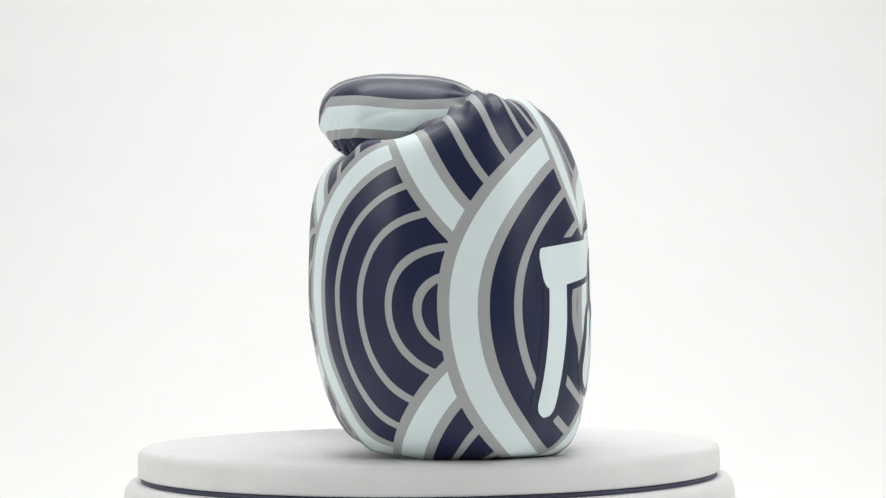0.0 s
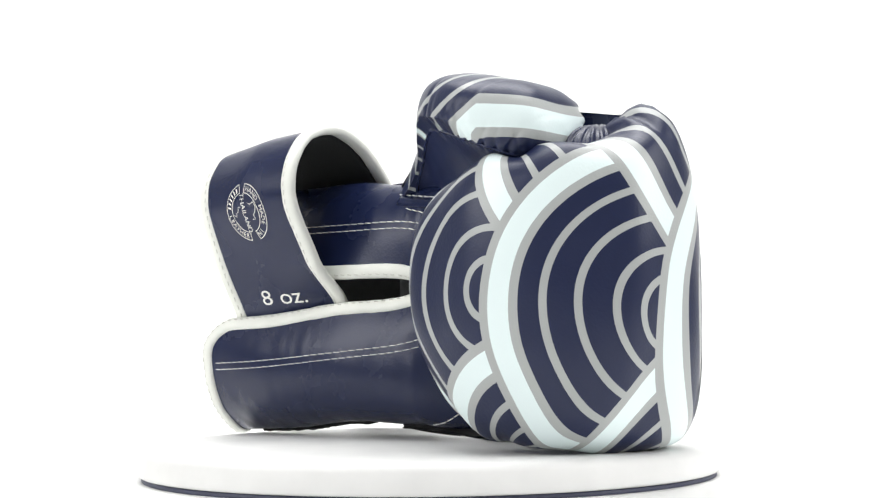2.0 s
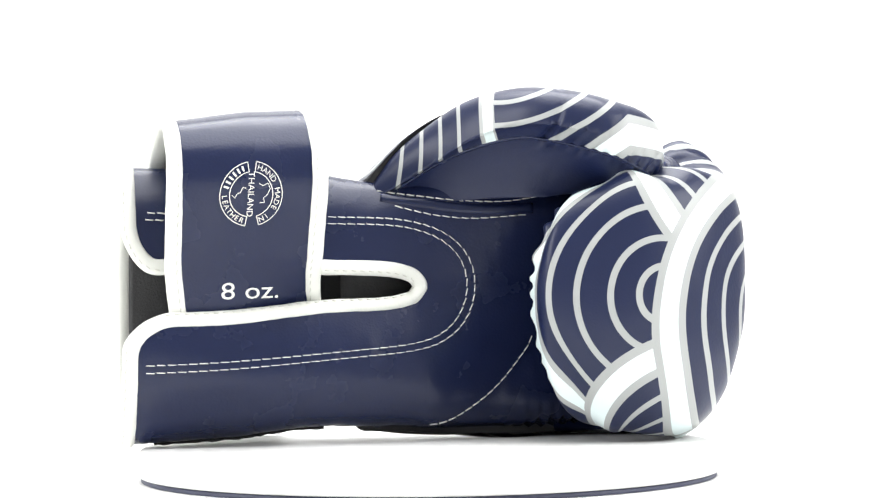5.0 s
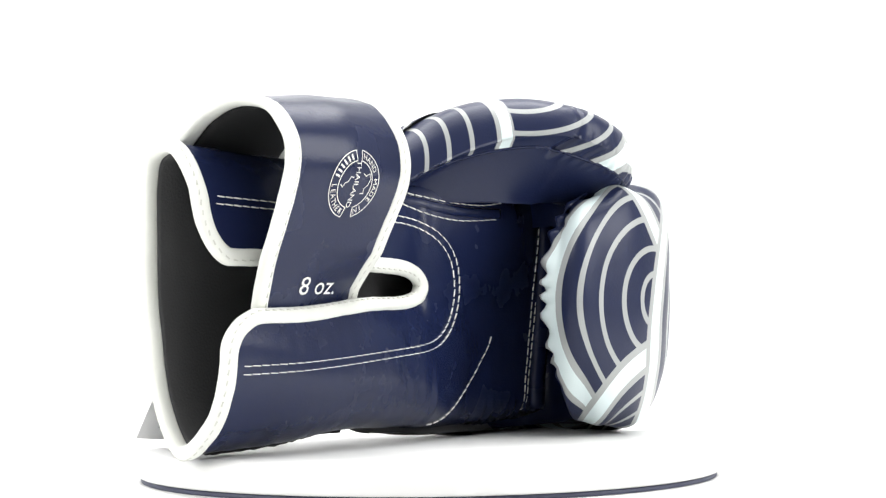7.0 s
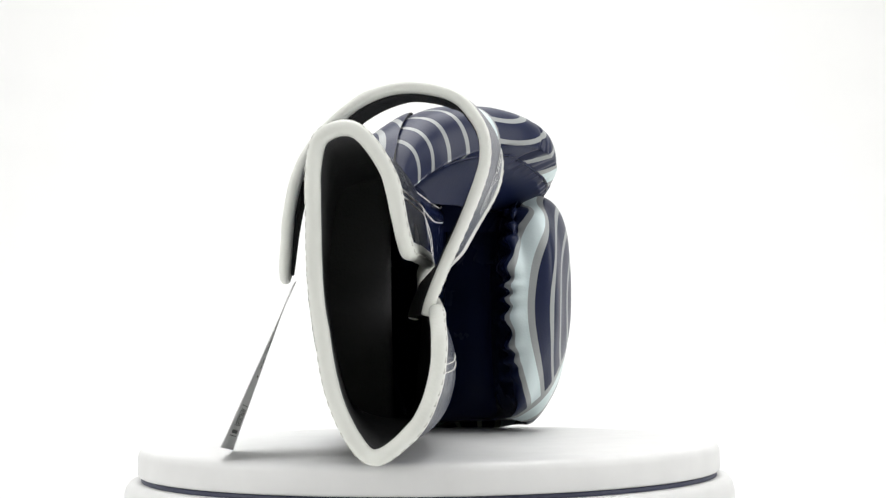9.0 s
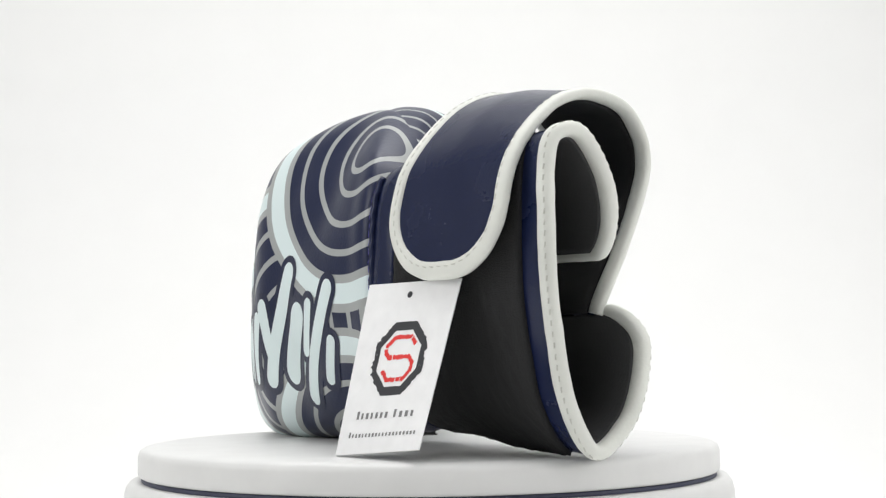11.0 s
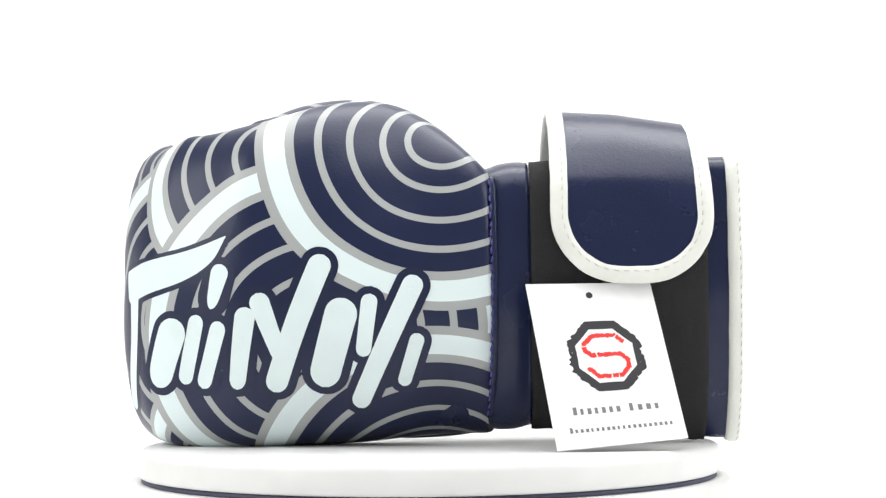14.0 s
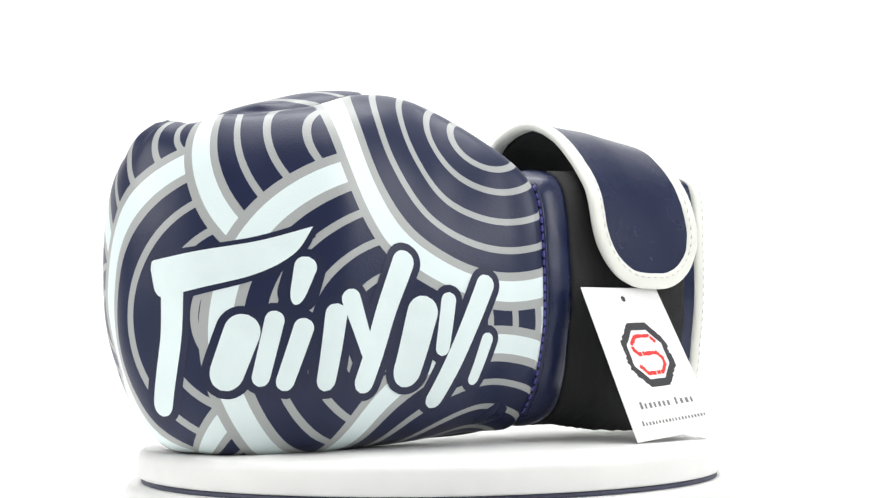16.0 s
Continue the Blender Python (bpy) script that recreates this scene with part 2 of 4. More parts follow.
def turntable():
    base = tagged(new("turntable"), "round white plastic display turntable turning under the glove", "turntable")
    v, f = lathe([(0.0, 0.0), (0.05, 0.0), (0.1209, 0.0), (0.1233, -0.0004), (0.1250, -0.0014), (0.1257, -0.0035), (0.1257, -0.0108), (0.1252, -0.0118), (0.1238, -0.0121), (0.0, -0.0121)])
    platter = part("platter", v, f, M_PLATTER, base, "white turning disc with a rounded rim")
    # added dark band: the shaded gap between disc and foot, no real ring
    v, f = lathe([(0.0, -0.0122), (0.1243, -0.0122), (0.1243, -0.0145), (0.0, -0.0145)])
    part("gap_shade_band", v, f, M_GAP, base, "dark blue band standing for the shade in the gap")
    v, f = lathe([(0.0, -0.0140), (0.1247, -0.0140), (0.1291, -0.0143), (0.1307, -0.0165), (0.1315, -0.020), (0.1325, -0.066), (0.1315, -0.0745), (0.0, -0.0745)])
    part("foot", v, f, M_PLATTER, base, "white fixed foot")
    return platter


# ---- the glove: x towards the knuckles, -y the palm side, standing on the little-finger side ----
# outline of the fist at mid height: x, y, inner line x, y, top, bottom, roundness of the shoulder
FIST = [
    (-0.0287, 0.0460, -0.0238, 0.0127, 0.1170, 0.0040, 4.13, 2.39),
    (-0.0100, 0.0484, -0.0060, 0.0118, 0.1361, 0.0038, 2.43, 2.07),
    (0.0150, 0.0490, 0.0160, 0.0078, 0.1485, 0.0017, 1.60, 2.80),
    (0.0448, 0.0463, 0.0421, 0.0075, 0.1489, 0.0002, 2.14, 3.13),
    (0.0721, 0.0472, 0.0686, 0.0109, 0.1405, -0.0010, 2.65, 3.22),
    (0.0953, 0.0375, 0.0902, 0.0086, 0.1375, -0.0015, 1.99, 3.70),
    (0.1165, 0.0271, 0.1034, 0.0052, 0.1375, -0.0004, 1.83, 4.16),
    (0.1295, 0.0097, 0.1049, -0.0074, 0.1356, 0.0003, 2.55, 4.31),
    (0.1379, -0.0089, 0.1016, -0.0168, 0.1361, -0.0007, 3.34, 2.79),
    (0.1371, -0.0277, 0.1047, -0.0263, 0.1246, -0.0005, 4.71, 1.81),
    (0.1316, -0.0464, 0.0992, -0.0383, 0.1173, 0.0014, 4.38, 1.89),
    (0.1154, -0.0579, 0.0881, -0.0455, 0.1179, 0.0022, 4.21, 2.09),
    (0.0959, -0.0659, 0.0803, -0.0452, 0.1132, 0.0033, 3.82, 1.92),
    (0.0740, -0.0678, 0.0740, -0.0438, 0.1164, 0.0048, 3.35, 1.89),
    (0.0533, -0.0632, 0.0695, -0.0436, 0.1105, 0.0044, 2.96, 2.04),
    (0.0364, -0.0579, 0.0681, -0.0378, 0.1082, 0.0062, 2.65, 1.79),
    (0.0340, -0.0462, 0.0686, -0.0341, 0.1078, 0.0068, 1.66, 2.34),
    (0.0400, -0.0350, 0.0842, -0.0454, 0.1155, 0.0045, 2.20, 2.20),
    (0.0780, -0.0290, 0.1005, -0.0323, 0.1210, 0.0040, 1.50, 2.40),
    (0.0890, -0.0160, 0.1033, -0.0121, 0.1358, 0.0035, 1.25, 2.40),
    (0.0960, -0.0020, 0.1034, 0.0052, 0.1375, 0.0030, 1.25, 2.40),
    (0.0850, 0.0100, 0.0902, 0.0086, 0.1375, 0.0025, 1.50, 2.40),
    (0.0700, 0.0200, 0.0686, 0.0109, 0.1405, 0.0020, 2.40, 2.40),
    (0.0350, 0.0220, 0.0421, 0.0075, 0.1489, 0.0020, 2.40, 2.40),
    (0.0180, 0.0212, 0.0160, 0.0078, 0.1485, 0.0022, 2.40, 2.40),
    (0.0000, 0.0200, -0.0060, 0.0118, 0.1361, 0.0025, 2.40, 2.40),
    (-0.0290, 0.0160, -0.0238, 0.0127, 0.1170, 0.0050, 3.40, 3.40),
]


def fist_grid(n=270, m=97):
    c = spline(FIST, n, closed=True)
    w = np.sin(np.linspace(-math.pi / 2, math.pi / 2, m))
    g = np.zeros((n, m, 3))
    for i, (x, y, mx, my, top, bot, pt, pb) in enumerate(c):
        p = np.where(w >= 0, pt, pb)
        k = 1 - (1 - np.minimum(np.abs(w), 1) ** p) ** (1 / p)
        mid = 0.066
        z = np.where(w >= 0, mid + (top - mid) * w, mid + (mid - bot) * w)
        g[i, :, 0] = x + (mx - x) * k
        g[i, :, 1] = y + (my - y) * k
        g[i, :, 2] = z
    return g, w


def fist_uv(g):
    n, m = g.shape[:2]
    mid = g[:, m // 2]
    seg = np.linalg.norm(np.diff(np.vstack([mid, mid[:1]]), axis=0), axis=1)
    u = np.concatenate([[0], np.cumsum(seg)])
    col = np.concatenate([np.zeros((n, 1)), np.cumsum(np.linalg.norm(np.diff(g, axis=1), axis=2), axis=1)], axis=1)
    v = col - col[:, m // 2:m // 2 + 1]
    return u, v


# how the print is stretched as the cut leather is pulled over the padding: millimetres along and across, on a coarse net
STRETCH_U = [
    [0.1, -0.2, 0.2, 0.4, 0.6],
    [0.5, 0.2, 0.8, 1.7, 1.2],
    [0.2, -0.0, -0.2, 1.4, -0.4],
    [0.8, -0.3, -0.9, -0.4, 0.1],
    [1.0, 0.6, -0.0, -0.3, -0.1],
    [-1.7, 1.4, -0.7, -0.1, -0.0],
    [-2.7, -1.7, -0.0, 0.3, 0.1],
]
STRETCH_V = [
    [0.2, 0.2, -1.0, 0.3, 0.2],
    [0.4, -0.2, -0.5, 0.3, 0.1],
    [0.4, 0.4, 1.6, -0.1, -0.7],
    [0.4, -0.2, -0.1, -1.6, -0.8],
    [0.2, 0.1, -0.4, -1.2, -0.8],
    [-1.0, -2.3, -3.0, -1.3, -1.0],
    [0.3, -2.0, -3.4, -2.6, -1.4],
]


def stretched(u, v):
    """Where on the flat print the leather at u, v comes from."""
    du = np.abs(u[..., None] - np.linspace(0, 0.30, 7)) / 0.05
    dv = np.abs(v[..., None] - np.linspace(-0.07, 0.09, 5)) / 0.04
    bu = np.where(du < 1, 0.5 * (1 + np.cos(np.pi * du)), 0)
    bv = np.where(dv < 1, 0.5 * (1 + np.cos(np.pi * dv)), 0)
    move = [np.einsum("ijk,kl,ijl->ij", bu, np.array(net) * 0.001, bv) for net in (STRETCH_U, STRETCH_V)]
    return np.stack([u + move[0], v + move[1]], axis=2)


def pucker(g, w):
    """Gathered leather along the finger-tip seam and dents along the top crease."""
    n, m = g.shape[:2]
    nrm = grid_normals(g)
    x, y, z = g[..., 0], g[..., 1], g[..., 2]
    near = np.exp(-((y + 0.034) / 0.0065) ** 2) * (x < 0.066) * (y < -0.02)
    fold = np.sin(z * 2 * math.pi / 0.0092 + 1.6 * np.sin(z * 190)) * 0.0021
    g += nrm * (near * fold * np.clip((z - 0.016) / 0.02, 0, 1))[..., None]
    top = np.clip((z - 0.115) / 0.012, 0, 1) * np.exp(-((y + 0.020) / 0.011) ** 2) * np.clip((x - 0.058) / 0.014, 0, 1)
    ang = np.arctan2(y + 0.012, x - 0.094)
    g += nrm * (top * (np.sin(ang * 19 + 1.0 * np.sin(z * 160)) * 0.0012 + (1 - np.abs(np.sin(ang * 17 + 1.0)) ** 0.5) * -0.0015))[..., None]
    # the leather dips into the crease beside the thumb tip
    g[..., 2] -= 0.013 * np.exp(-(((x - 0.097) / 0.0135) ** 2 + ((y + 0.014) / 0.0150) ** 2)) * np.clip((z - 0.112) / 0.010, 0, 1)
    soft = np.array([noise.noise(Vector(q) * 45) for q in g.reshape(-1, 3)]).reshape(n, m)
    g += nrm * (soft * 0.0006)[..., None]
    return g


G_FIST, W_FIST = fist_grid()
U_FIST, V_FIST = fist_uv(G_FIST)
G_FIST = pucker(G_FIST, W_FIST)
N_FIST = grid_normals(G_FIST)


def fist_at(u, v, lift):
    """The place on the fist's leather at u, v (metres along the leather), lifted off it."""
    n, m = G_FIST.shape[:2]
    i = np.interp(u, U_FIST, np.arange(n + 1))
    i0 = int(i) % n
    i1, fi = (i0 + 1) % n, i - int(i)
    out = []
    for ii in (i0, i1):
        j = np.interp(v, V_FIST[ii], np.arange(m))
        j0 = min(int(j), m - 2)
        fj = j - j0
        out.append((G_FIST[ii, j0] * (1 - fj) + G_FIST[ii, j0 + 1] * fj, N_FIST[ii, j0] * (1 - fj) + N_FIST[ii, j0 + 1] * fj))
    p = out[0][0] * (1 - fi) + out[1][0] * fi
    nn = out[0][1] * (1 - fi) + out[1][1] * fi
    return p + nn * FIST_SIGN * lift


# normals must point outwards
FIST_SIGN = 1.0 if N_FIST[20, 48] @ np.array([0, 1, 0]) > 0 else -1.0

# thumb: centre x, y, z, half-width, half-height
THUMB = [
    (-0.0230, 0.0140, 0.1070, 0.00600, 0.00600),
    (-0.0127, 0.0160, 0.1122, 0.01250, 0.01450),
    (0.0011, 0.0090, 0.1212, 0.01500, 0.01880),
    (0.0158, -0.0040, 0.1304, 0.02020, 0.01950),
    (0.0335, -0.0175, 0.1350, 0.02680, 0.01920),
    (0.0520, -0.0240, 0.1318, 0.03380, 0.02080),
    (0.0690, -0.0285, 0.1272, 0.03250, 0.02120),
    (0.0823, -0.0300, 0.1262, 0.02720, 0.01850),
    (0.0905, -0.0322, 0.1250, 0.02000, 0.01400),
    (0.0945, -0.0325, 0.1243, 0.01100, 0.00750),
    (0.0962, -0.0325, 0.1240, 0.00001, 0.00001),
]


def seam_fall(x):
    """How far the thumb's seam lies below its highest point at x."""
    return np.where(x < 0.034, 9.0 * (x - 0.034) ** 2, 0.6 * np.maximum(x - 0.034, 0) ** 1.2)


def thumb(glove):
    n, m = 220, 120
    c = spline(THUMB, n)
    th = np.linspace(0, 2 * np.pi, m, endpoint=False)
    g = np.zeros((n, m, 3))
    for i, (x, y, z, a, b) in enumerate(c):
        ct, st = np.cos(th), np.sin(th)
        deep = np.clip((0.082 - x) / 0.034, 0, 1)                # the web under the thumb runs down to the palm
        low = np.where(st < 0, deep, 0.0)
        e = 0.82 - 0.13 * np.clip((x - 0.03) / 0.02, 0, 1) + 1.7 * low
        drop = np.where(st < 0, b * 0.9 * (1 - deep) + deep * max(z - 0.1065, 0.003), b)
        g[i, :, 0] = x + 0.10 * a * np.sign(ct) * np.abs(ct) ** e * (1 if x < 0.05 else max(0, 1 - (x - 0.05) / 0.03))
        g[i, :, 1] = y + a * np.sign(ct) * np.abs(ct) ** e
        g[i, :, 2] = z + drop * np.sign(st) * np.abs(st) ** e
    # gathers near the seam on the palm side
    nrm = grid_normals(np.concatenate([g, g[:, :1]], axis=1))[:, :-1]
    sgn = 1.0 if nrm[110, 30, 2] > 0 else -1.0
    # sharp gathers rise from the seam into the printed leather, and shallower ones cross the tip
    gx, gy, gz = g[..., 0], g[..., 1], g[..., 2]
    rise = gz + seam_fall(gx) - 0.1305
    palm_side = np.clip((c[:, 1][:, None] + 0.004 - gy) / 0.010, 0, 1)
    rng = random.Random(11)
    fold = np.zeros((n, m))
    x0 = 0.0405
    while x0 < 0.094:
        reach, lean, depth = rng.uniform(0.004, 0.011), rng.uniform(-0.25, 0.65), rng.uniform(0.0006, 0.0013)
        d = gx - x0 - lean * rise
        fade = np.exp(-np.maximum(rise, 0) / reach) * np.clip(1 + rise / 0.003, 0, 1) * palm_side
        fold += fade * depth * (0.55 * np.exp(-((d - 0.0022) / 0.0016) ** 2) - np.exp(-(d / 0.0009) ** 2))
        x0 += rng.uniform(0.0036, 0.0062)
    # the dart where the two printed pieces meet
    d = gx - 0.0395 - 0.35 * rise
    fold -= 0.0016 * np.exp(-(d / 0.0012) ** 2) * np.clip(1 + rise / 0.003, 0, 1) * np.exp(-np.maximum(rise, 0) / 0.016) * palm_side
    soft = np.array([noise.noise(Vector(q) * 55) for q in g.reshape(-1, 3)]).reshape(n, m)
    fold += 0.0005 * soft
    fold += 0.0009 * np.sin(gz * 2 * math.pi / 0.0062 + 40 * gy) * np.exp(-((gy + 0.008) / 0.006) ** 2) * np.clip((gx - 0.068) / 0.01, 0, 1)
    g += nrm * sgn * fold[..., None]
    along = np.concatenate([[0], np.cumsum(np.linalg.norm(np.diff(c[:, :3], axis=0), axis=1))])
    uv = np.zeros((n, m + 1, 2))
    gg = np.concatenate([g, g[:, :1]], axis=1)
    around = np.concatenate([np.zeros((n, 1)), np.cumsum(np.linalg.norm(np.diff(gg, axis=1), axis=2), axis=1)], axis=1)
    q = m // 4
    uv[..., 0] = along[:, None]
    uv[..., 1] = around - around[:, q:q + 1]
    k = m + 1
    faces = []
    for i in range(n - 1):
        for j in range(m):
            f = (i * k + j, i * k + j + 1, (i + 1) * k + j + 1, (i + 1) * k + j)
            faces.append(f if sgn > 0 else f[::-1])
    welt, out = [], []
    for i in range(12, n - 15):
        x = g[i, :, 0]
        drop = seam_fall(x)
        over = g[i, :, 2] + drop - 0.1305
        side = [j for j in range(m // 4, m * 3 // 4) if over[j] >= 0]
        if side and side[-1] < m * 3 // 4 - 2:
            j = side[-1]
            k = over[j] / max(over[j] - over[j + 1], 1e-9)
            welt.append(g[i, j] * (1 - k) + g[i, j + 1] * k)
            out.append(nrm[i, j] * sgn)
    welt, out = np.array(welt), np.array(out)
    for _ in range(8):
        welt[1:-1] = (welt[:-2] + 2 * welt[1:-1] + welt[2:]) / 4
    v, f = tube(welt, out, 0.0007, 0.0006, sides=8)
    part("thumb_welt", v, f, M_NAVY, glove, "thin navy welt in the thumb seam")
    part("thumb", gg.reshape(-1, 3), faces, M_THUMB, glove, "padded thumb, printed outside and plain navy inside", uvs=uv.reshape(-1, 2))


# cuff and palm: sections across the hand, from the lower lip of the slit round the bottom, the back and the top to the upper lip
CUFF_X = (-0.1300, -0.090, -0.050, -0.020, -0.007, 0.000, 0.030, 0.060, 0.092)
CUFF = [
    [(-0.0090, 0.0535), (-0.0105, 0.0400), (-0.0075, 0.0240), (0.0005, 0.0100), (0.0160, 0.0015), (0.0290, 0.0220), (0.0350, 0.0540), (0.0365, 0.0845), (0.0355, 0.1120), (0.0290, 0.1200), (0.0180, 0.1190), (0.0070, 0.1020), (0.0020, 0.0760)],
    [(-0.0085, 0.0545), (-0.0130, 0.040), (-0.0120, 0.024), (-0.0040, 0.010), (0.0140, 0.0035), (0.0300, 0.018), (0.0385, 0.052), (0.0400, 0.0845), (0.0360, 0.112), (0.0280, 0.1195), (0.0150, 0.118), (0.0040, 0.102), (-0.0010, 0.0770)],
    [(-0.0055, 0.0590), (-0.0120, 0.042), (-0.0120, 0.025), (-0.0050, 0.012), (0.0120, 0.0075), (0.0345, 0.018), (0.0432, 0.052), (0.0438, 0.0845), (0.0395, 0.110), (0.0270, 0.1185), (0.0120, 0.118), (0.0010, 0.102), (-0.0030, 0.0765)],
    [(-0.0015, 0.0605), (-0.0080, 0.0450), (-0.0095, 0.0260), (-0.0040, 0.0120), (0.0120, 0.0065), (0.0340, 0.0150), (0.0438, 0.0520), (0.0435, 0.0845), (0.0380, 0.1080), (0.0250, 0.1150), (0.0100, 0.1140), (0.0005, 0.0980), (-0.0010, 0.0760)],
    [(0.0005, 0.0635), (-0.0060, 0.0470), (-0.0080, 0.0270), (-0.0040, 0.0120), (0.0110, 0.0060), (0.0320, 0.0130), (0.0415, 0.0520), (0.0410, 0.0845), (0.0330, 0.1080), (0.0220, 0.1150), (0.0080, 0.1140), (0.0005, 0.0980), (0.0005, 0.0735)],
    [(0.0000, 0.0690), (-0.0045, 0.0480), (-0.0070, 0.0280), (-0.0040, 0.0120), (0.0100, 0.0055), (0.0300, 0.0120), (0.0380, 0.0520), (0.0380, 0.0845), (0.0320, 0.1080), (0.0200, 0.1150), (0.0060, 0.1140), (0.0000, 0.0980), (0.0000, 0.0692)],
    [(-0.0015, 0.0690), (0.0000, 0.0480), (0.0020, 0.0280), (0.0040, 0.0120), (0.0120, 0.0050), (0.0250, 0.0100), (0.0350, 0.0520), (0.0350, 0.0845), (0.0280, 0.1080), (0.0150, 0.1180), (0.0000, 0.1160), (-0.0040, 0.1000), (-0.0010, 0.0690)],
    [(-0.0010, 0.0690), (0.0010, 0.0480), (0.0020, 0.0280), (0.0030, 0.0120), (0.0120, 0.0060), (0.0200, 0.0100), (0.0300, 0.0520), (0.0300, 0.0845), (0.0250, 0.1080), (0.0140, 0.1180), (0.0000, 0.1160), (-0.0060, 0.1000), (-0.0010, 0.0690)],
    [(-0.0010, 0.0690), (0.0000, 0.0480), (0.0010, 0.0280), (0.0020, 0.0120), (0.0120, 0.0080), (0.0150, 0.0120), (0.0200, 0.0520), (0.0200, 0.0845), (0.0180, 0.1040), (0.0120, 0.1120), (0.0020, 0.1120), (-0.0020, 0.1000), (-0.0010, 0.0690)],
]


def cuff_grid(n=110, m=97):
    sec = np.array([spline(s, m) for s in CUFF])                # stations, round, (y, z)
    xs = np.array(CUFF_X)
    t = np.linspace(0, 1, n) ** 1.0
    a = np.linspace(0, 1, m)
    # the corners of the slit are cut round
    start = -0.1300 + 0.0155 * np.clip(1 - a / 0.085, 0, 1) ** 2 + 0.010 * np.clip(1 - (1 - a) / 0.06, 0, 1) ** 1.8
    g = np.zeros((n, m, 3))
    smooth = np.array([spline(sec[:, j], 9 * 12 + 1) for j in range(m)])
    fx = spline([(x,) for x in xs], 9 * 12 + 1)[:, 0]
    for j in range(m):
        x = start[j] + (0.092 - start[j]) * t
        g[:, j, 0] = x
        g[:, j, 1] = np.interp(x, fx, smooth[j, :, 0])
        g[:, j, 2] = np.interp(x, fx, smooth[j, :, 1])
    return g


G_CUFF = cuff_grid()
N_CUFF = grid_normals(G_CUFF)
if N_CUFF[20, 55] @ np.array([0, 1, 0]) < 0:
    N_CUFF = -N_CUFF


_soft = np.array([noise.noise(Vector((q[0], 0, q[2])) * 42) + 0.5 * noise.noise(Vector((q[0] * 2.2, 3, q[2] * 0.9)) * 90) for q in G_CUFF.reshape(-1, 3)]).reshape(G_CUFF.shape[:2])
_fine = np.exp(-((G_CUFF[..., 0] + 0.004) / 0.006) ** 2) * np.exp(-((G_CUFF[..., 2] - 0.094) / 0.012) ** 2) * np.sin(G_CUFF[..., 0] * 2 * math.pi / 0.0030)
_fade = np.minimum(1, np.minimum(np.arange(97), 96 - np.arange(97)) / 8.0)[None, :]
_hem = np.clip((G_CUFF[..., 0] - 0.040) / 0.012, 0, 1) * np.clip((0.018 - G_CUFF[..., 2]) / 0.008, 0, 1) * np.sin(G_CUFF[..., 0] * 2 * math.pi / 0.0056)
G_CUFF = G_CUFF + N_CUFF * ((_hem * 0.0012 + _soft * 0.0005 + _fine * 0.00025) * _fade)[..., None]

for _i in range(len(G_CUFF)):
    if G_CUFF[_i, 0, 0] > -0.003:
        _n = N_CUFF[_i, 0] + N_CUFF[_i, 96]
        N_CUFF[_i, 0] = N_CUFF[_i, 96] = _n / np.linalg.norm(_n)


def cuff_at(x, a, lift=0.0):
    j = a * 96
    j0 = min(int(j), 95)
    fj = j - j0
    p = np.zeros(6)
    for jj, w in ((j0, 1 - fj), (j0 + 1, fj)):
        col, nn = G_CUFF[:, jj], N_CUFF[:, jj]
        i = np.interp(x, col[:, 0], np.arange(len(col)))
        i0 = min(int(i), len(col) - 2)
        fi = i - i0
        p[:3] += w * (col[i0] * (1 - fi) + col[i0 + 1] * fi)
        p[3:] += w * (nn[i0] * (1 - fi) + nn[i0 + 1] * fi)
    nn = p[3:] / np.linalg.norm(p[3:])
    return p[:3] + nn * lift, nn


def cuff_a(x, z, palm=True, upper=False):
    """The a at which the cuff's palm (or back) side has the height z at x."""
    aa = np.linspace(0, 1, 193)
    pts = np.array([cuff_at(x, q)[0] for q in aa])
    if palm:
        sel = (aa > 0.7) if upper else (aa < 0.33)
    else:
        sel = (aa > 0.38) & (aa < 0.72)
    k = np.argmin(np.where(sel, np.abs(pts[:, 2] - z), 9))
    best = aa[k]
    for step in (1 / 400, 1 / 800, 1 / 1600, 1 / 3200):
        near = [min(1.0, max(0.0, best + s * step)) for s in (-1, 0, 1)]
        best = min(near, key=lambda q: abs(cuff_at(x, q)[0][2] - z))
    return best


def on_palm(points, lift=0.0006):
    """Palm-side places on the cuff's leather for (x, z) points, with normals."""
    out = []
    for x, z in points:
        split = 0.0700 if x > -0.004 else 0.066
        p, nn = cuff_at(x, cuff_a(x, z, upper=z > split), lift)
        out.append(np.concatenate([p, nn]))
    return np.array(out)


